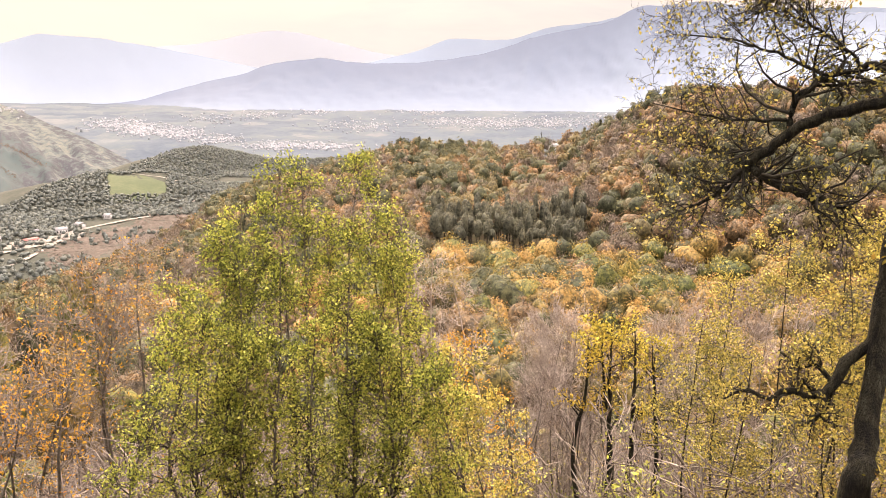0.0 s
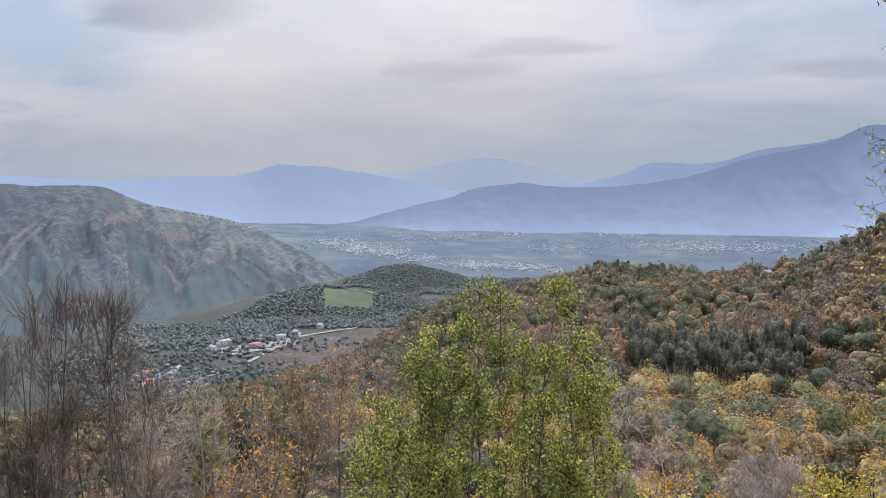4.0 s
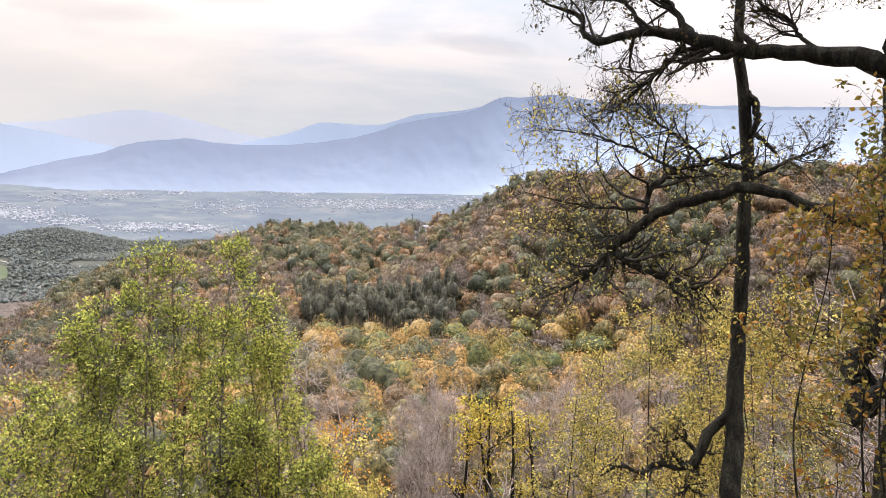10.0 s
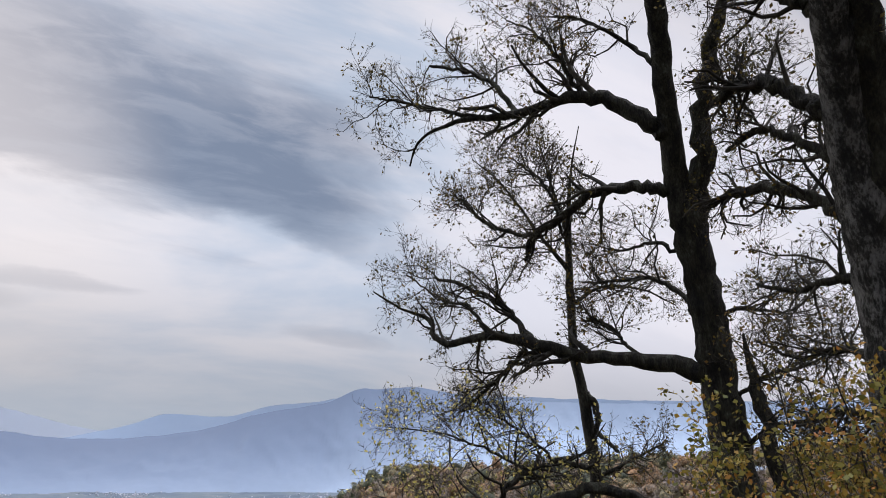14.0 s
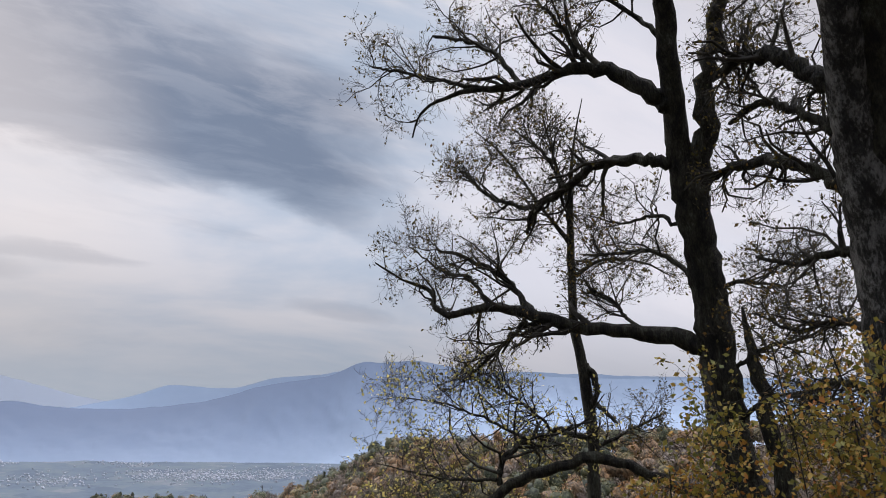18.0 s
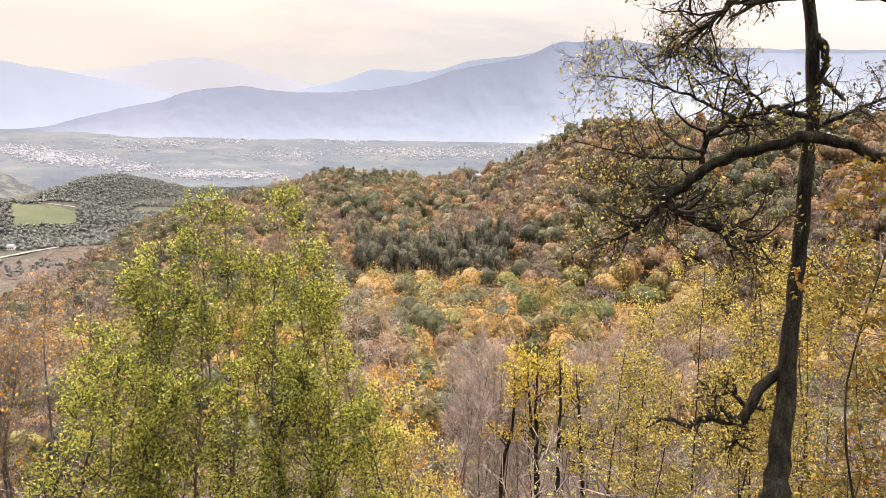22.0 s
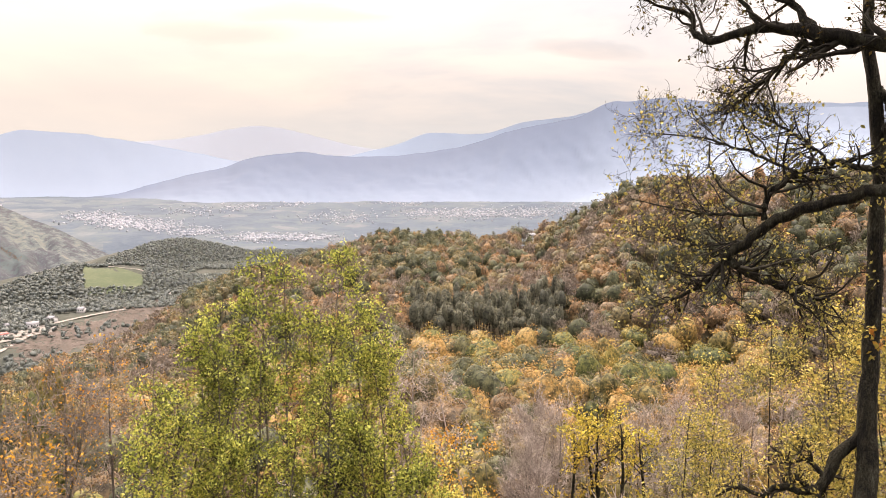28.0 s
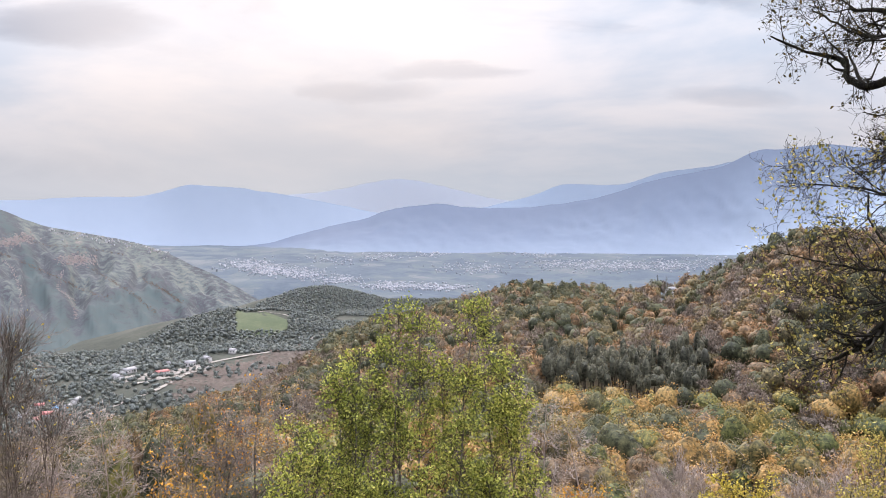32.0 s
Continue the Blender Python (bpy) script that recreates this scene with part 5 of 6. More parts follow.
def spots(az0, az1, d0, d1, gap, seed):
    """Places strewn over a sector of the plan, about gap metres apart."""
    r_ = np.random.default_rng(seed)
    x1 = d1 * max(abs(math.sin(radians(az0))), abs(math.sin(radians(az1))), 0.2)
    xs, ys = np.meshgrid(np.arange(-x1, x1, gap), np.arange(0, d1, gap))
    xs = xs + r_.uniform(-0.45, 0.45, xs.shape) * gap
    ys = ys + r_.uniform(-0.45, 0.45, ys.shape) * gap
    d, a = np.hypot(xs, ys), np.degrees(np.arctan2(xs, ys))
    ok = (d > d0) & (d < d1) & (a > az0) & (a < az1)
    x, y = xs[ok], ys[ok]
    return x, y, height(x, y), d[ok], a[ok]


pick = np.random.default_rng(77)
X, Y, Z, D, A = spots(-46, 48, 36, 150, 7.4, 31)
for x, y, z, d, a in zip(X, Y, Z, D, A):
    w = [3, 2.5, 3, 1.2, 1.5, 1.2, 0.8] if a > 3 else [1.2, 1, 0.8, 2, 2, 3.0, 3.0]
    if d < 60:
        w = [0.6, 0.3, 1.2, 0.3, 1.0, 4, 4]
    p = PROTOS[pick.choice(7, p=np.array(w) / sum(w))]
    s = pick.uniform(0.9, 1.4) * (0.62 if d < 60 else 0.8 if d < 75 else 1.0)
    m = pose(x, y, z, 0, 0, pick.uniform(0, 360)) @ Matrix.Diagonal((s * pick.uniform(0.95, 1.25), s * pick.uniform(0.95, 1.25), s, 1))
    copy_thing(p, m)
for k_, az_, d_, s in ((3, 13.3, 146, 1.75), (1, 16.8, 146, 1.65), (2, 11.2, 124, 1.7), (3, 15.3, 72, 1.0), (2, 12.9, 84, 1.45), (1, 20.3, 150, 1.6), (0, 23.2, 150, 1.7), (0, 26.3, 145, 1.6), (3, 19.0, 160, 1.6), (3, -24.5, 95, 1.2), (4, -26.5, 110, 1.3)):
    x, y, z = ground_at(az_, d_)
    copy_thing(PROTOS[k_], pose(x, y, z, 0, 0, 40 * az_) @ Matrix.Diagonal((s * 1.1, s * 1.1, s, 1)))
for k_, az_, d_, top, tall in ((3, -22.3, 78, -12.4, 9.5), (2, -20.2, 74, -12.8, 7.5), (4, -24.3, 80, -12.8, 8.5), (0, -19.4, 92, -10.6, 9.0), (3, -26.6, 76, -13.6, 9.5), (2, -25.2, 70, -14.0, 7.5), (1, -21.2, 62, -16.6, 8.0)):
    x, y, z = ground_at(az_, d_)
    s = max(0.5, (d_ * math.tan(radians(top)) - z) / tall)
    copy_thing(PROTOS[k_], pose(x, y, z, 0, 0, 40 * az_) @ Matrix.Diagonal((0.95, 0.95, s, 1)))
X, Y, Z, D, A = spots(-52, 58, 14, 62, 3.1, 33)
for x, y, z, d, a in zip(X, Y, Z, D, A):
    w = [6, 2, 0.6, 0.8, 0.6] if a > 14 else [4, 2, 1.5, 1.5, 1.0] if a > 2 else [6, 3, 0.4, 0.7, 0.4]
    p = SHRUBS[pick.choice(5, p=np.array(w) / sum(w))]
    s = pick.uniform(0.7, 1.2)
    copy_thing(p, pose(x, y, z, 0, 0, pick.uniform(0, 360)) @ Matrix.Diagonal((s * 1.7, s * 1.7, s * 1.25, 1)))
for p in PROTOS + SHRUBS:
    for child in list(p.children_recursive):
        bpy.data.objects.remove(child)
    bpy.data.objects.remove(p)


# ---- the far wood, each kind one mass of crowns ----
def trunks(x, y, z, tall, r):
    lo, hi = np.stack([x, y, z - 0.5], -1), np.stack([x, y, z + tall * 0.6], -1)
    return tubes(np.stack([lo, hi], 1), np.stack([r, r * 0.6], 1), 3)


def far_wood(name, places, material, label, tall, wide_, n, size, seed, long=0.75, stick=0.0, base=0.04, vary=0.22, heart=0.78, loose=0.48, bole=None):
    """One mass of trees: each a lumpy heart in clumps of leaves (or upright twigs alone), and with a tint of its own."""
    x, y, z = places
    r_ = np.random.default_rng(seed)
    m = len(x)
    h = tall * r_.uniform(0.75, 1.35, m)
    w = wide_ * r_.uniform(0.7, 1.25, m)
    half = np.stack([w / 2 * r_.uniform(0.85, 1.15, m), w / 2 * r_.uniform(0.85, 1.15, m), h * (1 - base) / 2], -1)
    centre = np.stack([x, y, z + h * (base + (1 - base) / 2)], -1)
    lob = lobes_for(m, r_, 8)
    each = 10
    clumps = max(n // each, 3)
    c, u = sprays(centre, half, lob, clumps, each, r_, 0.24, (0.45, 1.0) if stick else (0.70, 0.99))
    pieces = [blades(c, size, r_, -1.4 if stick else 0.1, long, None if stick else u, loose)]
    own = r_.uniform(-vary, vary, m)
    # tops paler by tint: they turn colour first, and toplight is painted in
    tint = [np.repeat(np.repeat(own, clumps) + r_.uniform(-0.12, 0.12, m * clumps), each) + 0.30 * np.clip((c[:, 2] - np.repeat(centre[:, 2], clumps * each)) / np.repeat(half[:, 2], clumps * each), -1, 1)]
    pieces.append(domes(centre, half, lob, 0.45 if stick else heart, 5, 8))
    # hearts tinted darker, for the shade inside the crown
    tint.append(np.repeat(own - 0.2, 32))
    pieces.append(trunks(x, y, z, h, 0.016 * h))
    count = [len(p[1]) for p in pieces]
    tint.append(np.zeros(count[-1]))
    v, f = joined(pieces)
    slots = np.concatenate([np.zeros(sum(count[:-1])), np.ones(count[-1])])
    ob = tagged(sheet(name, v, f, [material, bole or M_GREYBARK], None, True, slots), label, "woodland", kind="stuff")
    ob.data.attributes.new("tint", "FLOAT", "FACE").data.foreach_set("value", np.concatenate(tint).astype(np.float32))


near_hollow, ridge_side = spots(-28, 66, 140, 235, 6.8, 40), spots(-28, 66, 235, 560, 5.5, 41)
X, Y, Z, D, A = (np.concatenate(q) for q in zip(near_hollow, ridge_side))
top_d = np.interp(A, [r[0] for r in WOOD_RIDGE], [r[2] for r in WOOD_RIDGE])
stand = (A > 7.5) & (A < 19.5) & (D > 248) & (D < 292)
ok = (D < top_d + 10) & ~((A < -10.5) & (D > top_d - 50)) & ~stand & ~((A > 16.5) & (A < 17.7) & (D > 405) & (D < 447)) & ~((A > 7.5) & (A < 19.5) & (D > 238) & (D < 256))
SX, SY, SZ, SD, SA = spots(7.5, 19.5, 250, 296, 4.3, 45)
X, Y, Z, D, A = X[ok], Y[ok], Z[ok], D[ok], A[ok]
tone = rough(X, Y, 60, 8, 2) + 1.15 * np.random.default_rng(5).uniform(-0.5, 0.5, len(X))
deal = lambda cuts, kinds: np.array(kinds)[np.searchsorted(cuts, tone)]
kind = np.where(D < 232, deal([-0.36, -0.30, -0.08, 0.0, 0.20, 0.42], [2, 3, 6, 1, 0, 5, 3]), deal([-0.27, -0.20, 0.06, 0.22, 0.40], [2, 3, 7, 4, 1, 3]))
for k_, (name, material, label, tall, wide_, long, stick) in enumerate([
        ("woodland_gold", L_GOLD, "golden-brown autumn crowns massed in the hollow", 12, 9.6, 0.75, 0),
        ("woodland_rust", L_RUST, "rust-brown autumn crowns massed on the ridge", 10, 7.8, 0.75, 0),
        ("woodland_green", L_DULL, "dull green crowns among the autumn wood", 11, 7.6, 0.7, 0),
        ("woodland_bare", L_GREY, "leafless grey crowns among the autumn wood", 9.5, 7.4, 0.2, 1),
        ("woodland_brown", L_RUST, "brown thinning crowns massed on the ridge", 9.0, 7.4, 0.65, 0),
        ("woodland_amber", L_AMBER, "amber autumn crowns massed in the hollow", 11.5, 9.4, 0.75, 0),
        ("woodland_olive", L_MOSS, "olive-green autumn crowns massed in the hollow", 11.5, 9.0, 0.75, 0),
        ("woodland_umber", L_UMBER, "olive-brown autumn crowns massed on the ridge", 10, 7.4, 0.75, 0)]):
    for near_, far_, n, size in ((0, 200, 560, 0.46), (200, 270, 340, 0.56), (270, 375, 220, 0.72), (375, 900, 160, 0.88)):
        s = (kind == k_) & (D >= near_) & (D < far_)
        if s.any():
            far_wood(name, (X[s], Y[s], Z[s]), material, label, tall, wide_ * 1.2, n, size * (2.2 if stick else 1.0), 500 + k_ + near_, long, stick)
far_wood("woodland_stand", (SX, SY, SZ), L_STAND, "tall grey-green stand with bare dark trunks", 13.0, 4.0, 200, 0.5, 590, 0.5, 0, 0.30, bole=M_DARKTWIG)
X, Y, Z, D, A = spots(-40, 4, 960, 1980, 7.6, 43)
hill_d = np.interp(A, [r[0] for r in FIELD_HILL], [r[2] for r in FIELD_HILL])
cone_d = np.interp(A, [r[0] for r in CONE_HILL], [r[2] for r in CONE_HILL])
ok = ((D < hill_d + 25) & (A > -32)) | ((A > -15.5) & (D > 1560) & (D < cone_d + 25))
ok &= ~((A > -17.0) & (A < -13.0) & (D > 1310) & (D < 1440)) & ~((A > -19) & (A < -9) & (D < 1060))
X, Y, Z = X[ok], Y[ok], Z[ok]
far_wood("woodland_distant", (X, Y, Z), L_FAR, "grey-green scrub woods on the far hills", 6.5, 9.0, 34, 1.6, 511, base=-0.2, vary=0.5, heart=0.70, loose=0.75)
X, Y, Z, D, A = spots(-58, -8, 150, 960, 9, 47)
ok = (rough(X, Y, 90, 12, 2) > -0.10) & ~((A > -17.5) & (D > 620) & (np.random.default_rng(8).uniform(0, 1, len(A)) < 0.45)) & ~((A > -25.5) & (A < -17) & (D > 780) & (D < 960) & (np.random.default_rng(6).uniform(0, 1, len(A)) < 0.55))
ok &= ~((A < -37) & (D > 420))
near_side = ok & (D < 520)
far_wood("valley_scrub", (X[near_side], Y[near_side], Z[near_side]), L_UMBER, "brown scrub and thin trees on the valley side", 6, 8, 130, 0.75, 513, vary=0.35, heart=0.55, loose=0.8)
far_side = ok & (D >= 520)
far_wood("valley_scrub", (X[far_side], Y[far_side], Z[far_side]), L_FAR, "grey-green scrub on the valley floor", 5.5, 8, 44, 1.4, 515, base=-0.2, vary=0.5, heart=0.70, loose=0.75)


# ---- the valley: what lies on the land is set down where a sight line meets it ----
def left_height(az, d):
    a, df, d_top, s, z = LEFT
    foot_ = np.interp(az, a, df)
    u = np.clip((d - foot_) / (np.interp(az, a, d_top) - foot_), 0, 1.05)
    i = np.clip(np.searchsorted(a, az) - 1, 0, len(a) - 2)
    f = np.clip((az - a[i]) / (a[i + 1] - a[i]), 0, 1)
    col = z[:, i] * (1 - f) + z[:, i + 1] * f
    return np.where((d < foot_) | (az > a[-1]) | (az < a[0]), -1e4, np.interp(u, s, col))


def land(az, el, lift=0.0):
    """The place where the sight line from the viewpoint meets the ground or the mountain."""
    d = np.geomspace(60, 4600, 900)
    x, y = d * math.sin(radians(az)), d * math.cos(radians(az))
    top = np.maximum(height(x, y), left_height(az, d))
    hit = np.nonzero(top >= d * math.tan(radians(el)))[0]
    hit = hit[d[hit] > 560]
    i = hit[0] if len(hit) else len(d) - 1
    gap = top - d * math.tan(radians(el))
    w = float(np.clip(gap[i] / max(gap[i] - gap[i - 1], 1e-6), 0, 1))
    return np.array((x[i] + w * (x[i - 1] - x[i]), y[i] + w * (y[i - 1] - y[i]), top[i] + w * (top[i - 1] - top[i]) + lift))


def patch(name, upper, lower, material, label, category="field", rows=8, cols=14, lift=1.2):
    """A piece of open ground between two lines of sight, laid over the land."""
    u, v = np.linspace(0, 1, cols), np.linspace(0, 1, rows)
    ua, ue = np.interp(u, np.linspace(0, 1, len(upper)), [p[0] for p in upper]), np.interp(u, np.linspace(0, 1, len(upper)), [p[1] for p in upper])
    la, le = np.interp(u, np.linspace(0, 1, len(lower)), [p[0] for p in lower]), np.interp(u, np.linspace(0, 1, len(lower)), [p[1] for p in lower])
    V = np.array([[land(ua[j] * (1 - t) + la[j] * t, ue[j] * (1 - t) + le[j] * t, lift) for j in range(cols)] for t in v])
    i = np.arange(rows * cols).reshape(rows, cols)
    f = np.stack([i[:-1, :-1], i[1:, :-1], i[1:, 1:], i[:-1, 1:]], -1).reshape(-1, 4)
    return tagged(sheet(name, V.reshape(-1, 3), f, material, None, True), label, category, kind="structure")


def track(name, line, width, label, steps=10, lift=0.8, material=None):
    u = np.linspace(0, len(line) - 1, steps * (len(line) - 1))
    az_, el_ = np.interp(u, range(len(line)), [p[0] for p in line]), np.interp(u, range(len(line)), [p[1] for p in line])
    rows = np.array([land(a, e, lift) for a, e in zip(az_, el_)])
    along = unit(np.gradient(rows, axis=0) * (1, 1, 0))
    wide_ = width * (0.7 + 0.6 * np.random.default_rng(len(line)).uniform(0, 1, len(rows)))[:, None]
    out = np.stack([-along[:, 1], along[:, 0], 0 * along[:, 0]], -1) * wide_ / 2
    V = np.stack([rows - out, rows + out], 1).reshape(-1, 3)
    i = np.arange(len(rows) - 1) * 2
    return tagged(sheet(name, V, np.stack([i, i + 1, i + 3, i + 2], -1), material or M_TRACK), label, "road", kind="structure")


def rubble(name, line, spread, n, size, material, label, seed, facing=(0.35, -0.75, 0.55)):
    """A ragged scar: broken pieces of rock lying along a line down the slope."""
    q = np.random.default_rng(seed)
    u = q.uniform(0, len(line) - 1, n)
    az_ = np.interp(u, range(len(line)), [p[0] for p in line]) + q.normal(0, spread, n)
    el_ = np.interp(u, range(len(line)), [p[1] for p in line]) + q.normal(0, spread * 0.7, n)
    c = np.array([land(a, e, 1.0) for a, e in zip(az_, el_)])
    face = np.tile(np.array(facing), (n, 1))
    v, f = blades(c, size, q, 1.5, 0.7, face, 0.12)
    return tagged(sheet(name, v, f, material), label, "rock", kind="stuff")


patch("field", [(-17.0, -4.86), (-15.6, -4.82), (-14.3, -5.25), (-12.95, -5.8)], [(-16.95, -6.95), (-16, -7.1), (-14.3, -7.0), (-13.1, -6.45)], M_FIELD, "smooth green field on the wooded hill")
patch("pasture", [(-48, -7.6), (-45.9, -7.9), (-42.5, -9.0), (-39.5, -10.2)], [(-48, -12.2), (-45, -12.4), (-42.5, -11.6), (-40, -10.8)], M_PASTURE, "pale green pasture low in the valley")
track("yard", [(-24.9, -9.75), (-23.2, -9.5), (-21.0, -9.25), (-19.0, -9.05)], 9, "pale dusty works yard beside the road")
track("yard", [(-24.4, -10.1), (-22.8, -9.9), (-21.2, -9.7)], 8, "second strip of the dusty works yard")
track("road", [(-10.3, -6.9), (-11.7, -7.35), (-13, -7.76), (-14.3, -8.17), (-16, -8.38), (-18, -8.68), (-20.4, -9.1), (-24.0, -9.5), (-25.7, -9.9)], 8, "pale dirt road climbing out of the valley")
track("road", [(-20.4, -9.5), (-22.6, -10.6), (-25.3, -11.5), (-27.5, -12.1)], 5, "pale dirt track dropping into the valley")
track("road", [(-19.5, -8.6), (-22, -8.4), (-24.0, -8.3), (-27.5, -8.5), (-29.6, -8.35)], 7, "thin pale road along the valley floor")
track("road", [(-16.6, -4.86), (-14.7, -5.08), (-13.4, -5.28), (-12.1, -5.68), (-10.8, -5.84), (-9.5, -5.68)], 7, "pale track along the wooded hill")
rubble("rock_scar", [(-37.1, -0.03), (-38.1, -0.74), (-38.8, -1.44), (-39.4, -2.26), (-40.2, -2.78), (-40.9, -3.58), (-41.1, -4.51)], 0.11, 1300, 3.4, M_SCAR, "pale broken rock scar on the mountainside", 71)
rubble("rock_scar", [(-36.7, -0.02), (-37.3, -0.74), (-38.3, -1.77), (-38.7, -2.6), (-39.4, -3.61), (-40.2, -4.41), (-40.6, -5.13)], 0.11, 1100, 3.4, M_SCAR, "pale broken rock scar beside the first", 72)
rubble("rock_scar", [(-33.1, -0.5), (-31.9, -1.6), (-31.5, -3.0), (-31.4, -4.5), (-31.3, -5.6)], 0.07, 260, 3.4, M_EARTH, "thin pale gully on the mountainside", 73)
rubble("rock_scar", [(-28.9, -1.8), (-29.2, -3.0), (-28.3, -3.8), (-28.0, -5.2)], 0.07, 240, 3.4, M_EARTH, "thin pale gully below the terraces", 74)
rubble("earth_bank", [(-21.2, -10.3), (-17.5, -9.5), (-14.0, -8.6), (-11.5, -7.75)], 0.33, 1700, 6, M_BANK, "bare reddish-brown earth slope below the road", 77, (0, -0.25, 1))
rubble("earth_bank", [(-21.2, -11.2), (-17.5, -10.3), (-14.0, -9.4), (-11.5, -8.4)], 0.36, 1500, 6, M_BANK, "brown earth slope with scrub above the near wood", 79, (0, -0.25, 1))
rubble("yard_spoil", [(-25.0, -9.85), (-23.0, -9.7), (-21.2, -9.5), (-18.8, -9.15)], 0.13, 240, 9, M_TRACK, "pale heaps and bare ground of the works yard", 78, (0, -0.25, 1))
rubble("earth_patch", [(-32.8, 0.1), (-31.8, 0.4), (-30.8, 0.6)], 0.26, 700, 7, M_EARTH, "red-brown bare earth near the crest", 75)
rubble("earth_patch", [(-28.8, -0.9), (-27.9, -1.0), (-27.1, -0.9)], 0.30, 700, 7, M_EARTH, "red-brown bare earth on the flank", 76)
for line in ([(-33.0, -0.3), (-31.2, -1.2), (-29.6, -2.0), (-27.9, -3.0), (-25.9, -3.8)], [(-27.0, -1.6), (-25.6, -2.6), (-24.2, -3.6), (-22.8, -4.9)],
             [(-23.6, -2.4), (-22.0, -3.4), (-20.8, -4.3)], [(-32.5, 0.9), (-30, 0.1), (-27.5, -0.1), (-25, -0.6)]):
    rubble("mountain_track", line, 0.07, 300, 4, M_BANK, "pale eroded track on the mountainside", 80 + len(line))


def frusta(c, half, z0, z1, top, turn):
    """Many boxes at once, each narrowed at the top by its own factors."""
    n = len(c)
    sx_ = np.array([-1, 1, 1, -1, -1, 1, 1, -1.0])
    sy_ = np.array([-1, -1, 1, 1, -1, -1, 1, 1.0])
    up = np.array([0, 0, 0, 0, 1, 1, 1, 1.0])
    fx = half[:, :1] * np.where(up, top[:, :1], 1) * sx_
    fy = half[:, 1:] * np.where(up, top[:, 1:], 1) * sy_
    ca, sa = np.cos(turn)[:, None], np.sin(turn)[:, None]
    V = np.stack([c[:, :1] + ca * fx - sa * fy, c[:, 1:2] + sa * fx + ca * fy, c[:, 2:] + np.where(up, z1[:, None], z0[:, None])], -1)
    f = np.array([(0, 1, 5, 4), (1, 2, 6, 5), (2, 3, 7, 6), (3, 0, 4, 7), (4, 5, 6, 7)])
    return V.reshape(-1, 3), (np.arange(n)[:, None, None] * 8 + f).reshape(-1, 4)


r_ = np.random.default_rng(900)
seeds = [(-16.0, -1.4, 1.6, 0.35, 150), (-14, -1.9, 1.6, 0.35, 160), (-11.6, -2.1, 1.8, 0.4, 120), (-9, -2.6, 1.5, 0.3, 70), (-4.5, -3.1, 2.2, 0.3, 130), (-0.5, -3.2, 2.0, 0.25, 90), (-5.5, -0.7, 1.6, 0.2, 40), (-1.5, -0.5, 1.2, 0.25, 40),
         (2, -1.6, 3.0, 0.4, 80), (6.5, -0.4, 2.0, 0.3, 50), (9, -1.3, 2.5, 0.35, 110), (13, -1.4, 2.5, 0.35, 150), (17, -1.3, 2.5, 0.35, 120), (-9, -1.0, 2.5, 0.3, 50), (20, -0.9, 2, 0.3, 40)]
C = []
for a, e, sa_, se_, n in seeds:
    for _ in range(int(n * 2.2)):
        C.append(land(a + sa_ * 0.6 * r_.standard_normal(), e + se_ * 0.6 * r_.standard_normal()))
C = np.array(C)
half = r_.uniform(1.7, 3.9, (len(C), 2)) * np.array((1.25, 0.8))
tall = r_.uniform(2.0, 4.6, len(C))
turn = r_.uniform(0, 3.14, len(C))
one = np.ones((len(C), 2))
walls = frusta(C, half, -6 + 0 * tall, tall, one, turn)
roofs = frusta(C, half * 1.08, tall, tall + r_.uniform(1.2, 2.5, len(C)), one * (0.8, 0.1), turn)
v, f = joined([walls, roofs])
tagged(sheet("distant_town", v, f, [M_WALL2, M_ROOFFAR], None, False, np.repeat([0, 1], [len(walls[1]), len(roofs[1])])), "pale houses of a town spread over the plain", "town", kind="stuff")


def gable(hx, hy, z0, z1):
    """A saddle roof with eaves and thickness."""
    e = 0.25
    v = np.array([(-hx, -hy, z0), (hx, -hy, z0), (hx, 0, z1), (-hx, 0, z1), (hx, hy, z0), (-hx, hy, z0),
                  (-hx, -hy, z0 - e), (hx, -hy, z0 - e), (hx, 0, z1 - e), (-hx, 0, z1 - e), (hx, hy, z0 - e), (-hx, hy, z0 - e)], float)
    f = np.array([(0, 1, 2, 3), (3, 2, 4, 5), (9, 8, 7, 6), (11, 10, 8, 9), (0, 6, 7, 1), (4, 10, 11, 5), (1, 7, 8, 2), (2, 8, 10, 4), (0, 3, 9, 6), (3, 5, 11, 9)])
    return v, f


def house(place, hx, hy, tall, roof_material, turn, label, windows=3, group="", wall=None):
    ob = thing("house", place, label, "house", group)
    ob.rotation_euler = (0, 0, turn)
    wv, wf = box(-hx, hx, -hy, hy, -4, tall)
    gv = np.array([(-hx, -hy, tall), (-hx, hy, tall), (-hx, 0, tall + hy * 0.55), (-hx, 0, tall), (hx, -hy, tall), (hx, hy, tall), (hx, 0, tall + hy * 0.55), (hx, 0, tall)], float)
    gf = np.array([(0, 3, 1, 2), (4, 6, 5, 7)])
    sheet("wall", *joined([(wv, wf), (gv, gf)]), wall or M_WALL, ob)
    sheet("roof", *gable(hx + 0.5, hy + 0.5, tall - 0.2, tall + hy * 0.6), roof_material, ob)
    for j in range(windows):
        x = (j + 0.5) / windows * 2 * hx - hx
        for side in (-1, 1):
            sheet("window", *box(x - 0.6, x + 0.6, side * hy - 0.06, side * hy + 0.06, tall * 0.4, tall * 0.75), M_DARKGLASS, ob)
    return ob


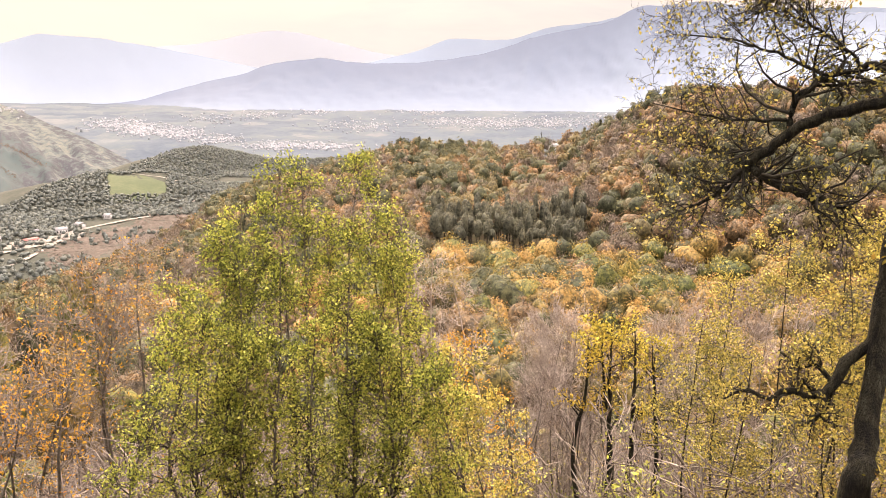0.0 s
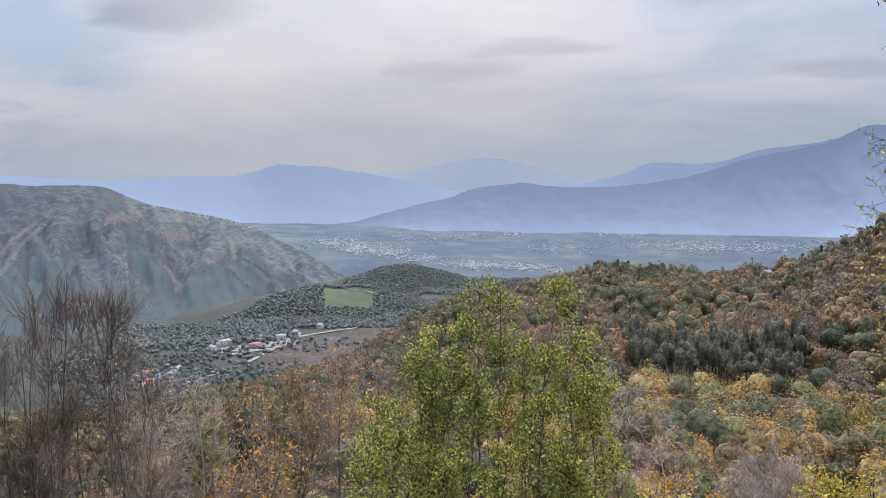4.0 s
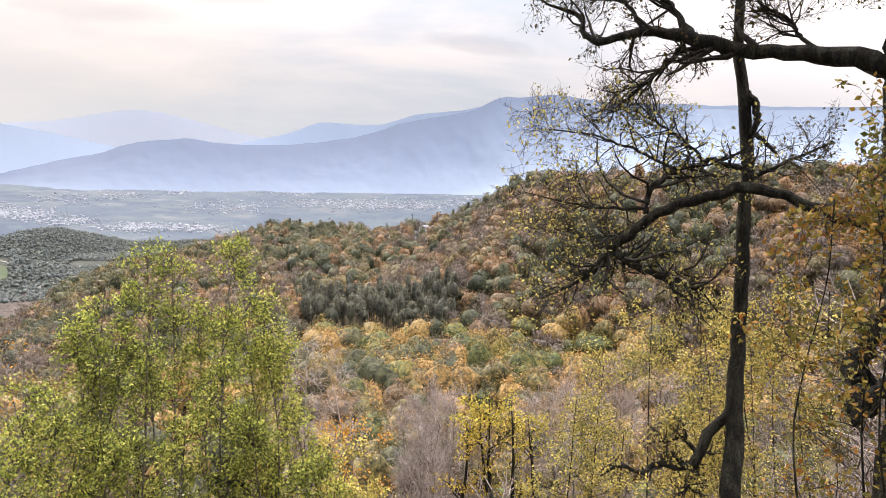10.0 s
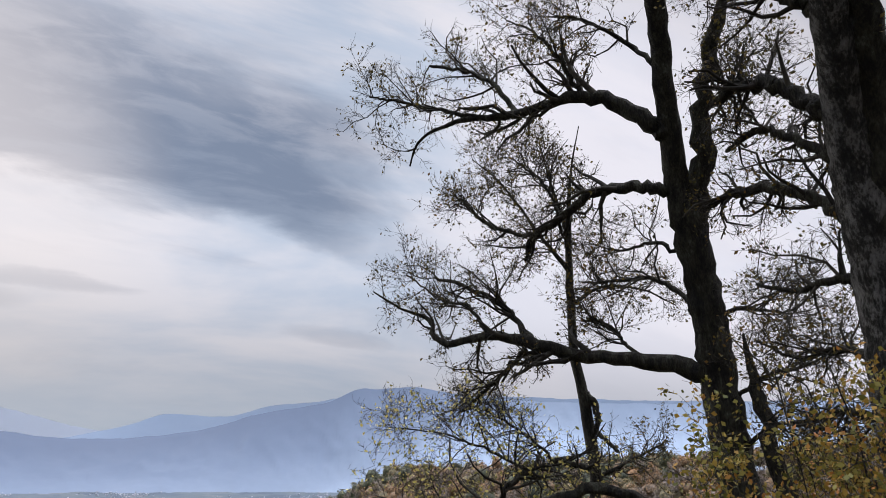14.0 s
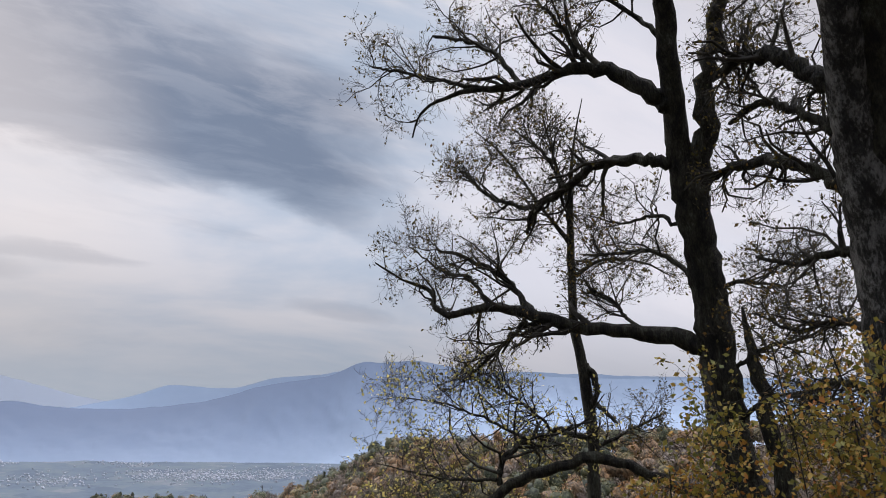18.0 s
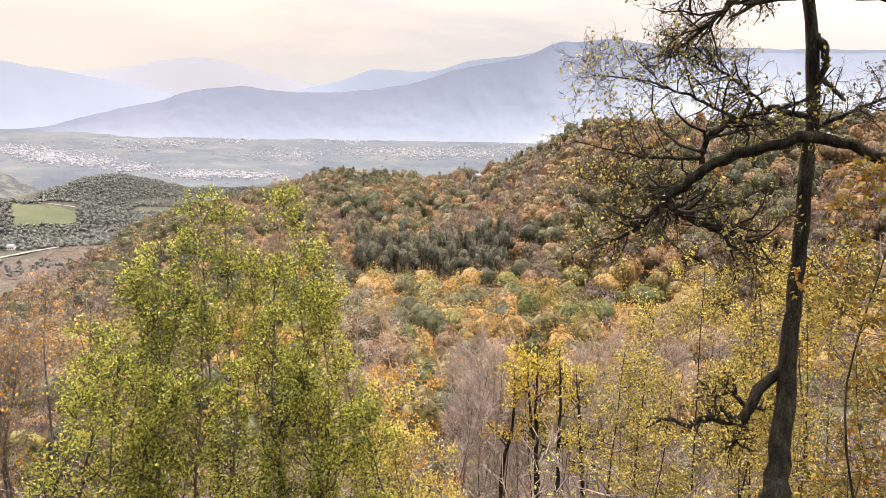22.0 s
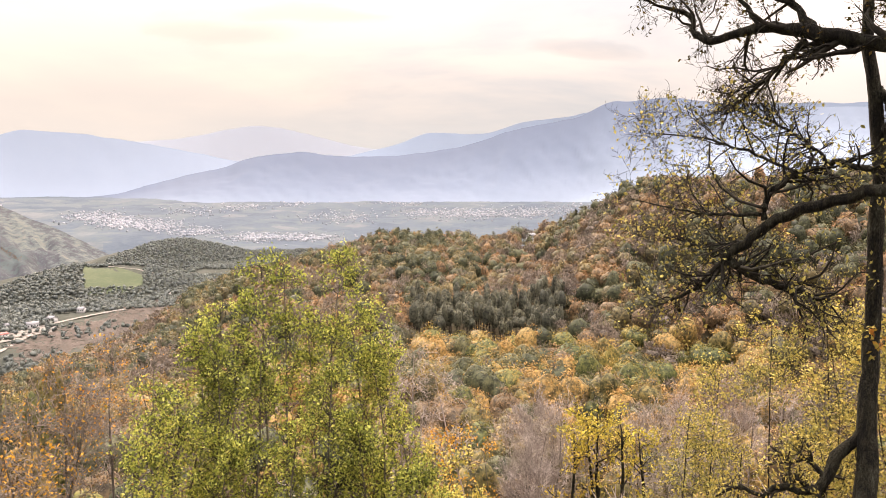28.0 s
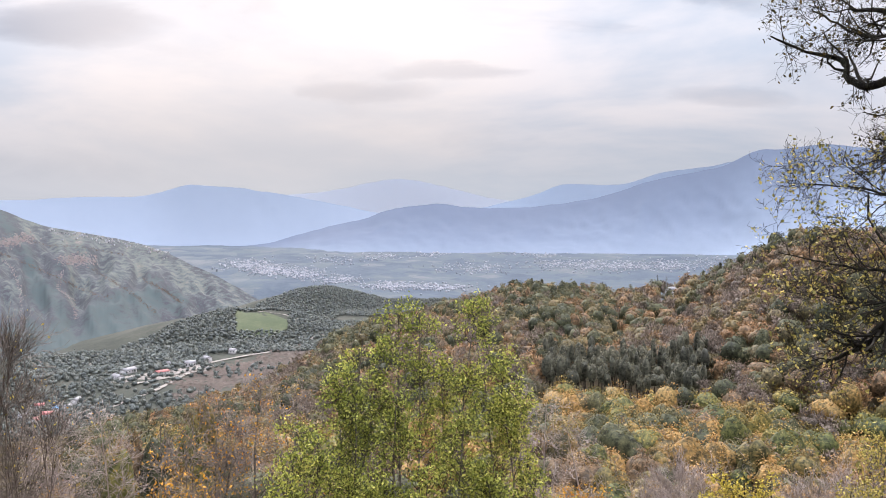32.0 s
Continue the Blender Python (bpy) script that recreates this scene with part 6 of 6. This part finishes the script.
for a, e, hx, hy, tall, roof, label in [
        (-24.6, -9.25, 14, 6, 6, M_ROOFGREY, "long pale shed in the works yard"), (-25.3, -9.65, 13, 6, 5, M_ROOFGREY, "low pale shed at the yard's end"),
        (-22.3, -9.5, 12, 5, 5, M_ROOFRED, "shed with faded red roof in the yard"), (-20.3, -9.05, 9, 6, 8, M_ROOFGREY, "white block building by the road"),
        (-19.1, -8.7, 8, 6, 7, M_ROOFGREY, "white building where the road bends"), (-17.2, -8.15, 7, 6, 6, M_ROOFGREY, "small white house above the road"), (-21.6, -8.8, 10, 4, 4, M_ROOFGREY, "low grey store beside the road"),
        (-30.9, -11.6, 6, 5, 6, M_ROOFGREY, "white house in the hamlet"), (-29.3, -11.65, 6, 5, 6, M_ROOFBLUE, "house with bright blue roof"), (-29.8, -11.95, 7, 5, 6, M_ROOFRED, "house with red roof"),
        (-28.0, -11.1, 8, 5, 5, M_ROOFGREY, "white house beside the track"), (-30.3, -11.25, 6, 4, 5, M_ROOFRED, "small house with red roof"), (-31.4, -11.9, 6, 5, 5, M_ROOFGREY, "pale house in the hamlet"),
        (-30.5, -12.2, 6, 5, 5, M_ROOFRED, "red-roofed house in the hamlet"), (-41.5, -11.4, 9, 5, 5, M_ROOFGREY, "white farm shed by the pasture"), (-45.6, -10.7, 9, 5, 5, M_ROOFGREY, "white barn by the pasture"), (-28.6, -11.5, 6, 4, 5, M_ROOFGREY, "pale house beside the track")]:
    house(land(a, e), hx * 0.7, hy * 0.7, tall * 0.75, roof, r_.uniform(0, 3), label, 4)
for j in range(84):
    a = r_.uniform(-29.8, -21.8)
    top_el = np.interp(a, [-30.7, -29.4, -27.3, -25.6, -23.8, -22.1], [1.6, 1.26, 0.94, 0.6, 0.21, -0.3])
    house(land(a, top_el - abs(r_.standard_normal()) * 0.22 - 0.12), r_.uniform(2.4, 4.4), r_.uniform(2.0, 3.2), r_.uniform(2.6, 4), M_ROOFFAR, r_.uniform(0, 3), "small pale house of the ridge village", 0, "ridge village houses", M_WALL)


def on_ridge(az, back=0.0):
    d = float(np.interp(az, [r[0] for r in WOOD_RIDGE], [r[2] for r in WOOD_RIDGE])) + back
    return ground_at(az, d)


house(at(17.05, -3.42, 440), 2.3, 1.9, 3.0, M_ROOFGREY, 0.4, "small white house on the wooded ridge", 2)
house(at(17.75, -3.62, 436), 1.6, 1.4, 2.4, M_ROOFGREY, 0.2, "little white hut on the wooded ridge", 1)
mast = thing("mast", on_ridge(16.74, -8), "slim steel mast on the ridge", "mast")
sheet("pole", *tubes(np.array([[(0, 0, -1), (0, 0, 8), (0, 0, 15.2)]], float), np.array([[0.22, 0.18, 0.12]]), 8), M_STEEL, mast)
sheet("crossbar", *box(-0.9, 0.9, -0.08, 0.08, 13.2, 13.4), M_STEEL, mast)


def snag(place, tall, seed):
    """A dead trunk with broken stubs, standing above the wood."""
    q = np.random.default_rng(seed)
    ob = thing("dead_tree", place, "dead bare trunk with broken stubs on the ridge", "tree", "dead trunks on the ridge")
    u = np.linspace(0, 1, 6)[:, None]
    P_ = np.array((0, 0, -1.0)) + u * np.array((q.normal(0, 0.3), q.normal(0, 0.3), tall + 1))
    R_ = np.linspace(0.34, 0.16, 6)
    sheet("trunk", *tubes(P_[None], R_[None], 7, 0.08, q), M_BARK, ob, True)
    for _ in range(5):
        z_ = tall * q.uniform(0.55, 0.95)
        out = np.array((q.normal(), q.normal(), 0.6))
        out = out / np.linalg.norm(out) * q.uniform(0.8, 2.0)
        base_ = np.array((0, 0, z_))
        sheet("stub", *tubes(np.array([[base_, base_ + out * 0.5, base_ + out + (0, 0, 0.4)]]), np.array([[0.14, 0.10, 0.06]]), 5), M_BARK, ob)


for a, tall in ((11.85, 13.2), (12.2, 12.2), (16.05, 14.2)):
    snag(on_ridge(a), tall, int(a * 100))


def conifer(place, tall, seed, label):
    q = np.random.default_rng(seed)
    ob = thing("conifer_tree", place, label, "tree", "conifers on the ridge")
    sheet("trunk", *tubes(np.array([[(0, 0, -1), (0, 0, tall * 0.5), (0, 0, tall)]], float), np.array([[0.25, 0.16, 0.03]]), 6), M_GREYBARK, ob)
    n = 700
    t = q.uniform(0.25, 1.0, n) ** 0.8
    a_ = q.uniform(0, 6.28, n)
    rr = (1.02 - t) * tall * 0.2 * q.uniform(0.4, 1.1, n)
    base = np.stack([rr * np.cos(a_), rr * np.sin(a_), t * tall], -1)
    sheet("crown", *blades(base, 0.9, q, 0.5, 0.5), L_DULL, ob)


for j, (a, back, tall) in enumerate([(18.3, 4, 12.5), (19.4, 2, 12), (20.6, -4, 12.5), (5.2, 0, 11.5), (6.4, 2, 12), (7.2, 3, 11.5)]):
    conifer(on_ridge(a, back), tall, 950 + j, "dark conifer standing above the ridge wood")
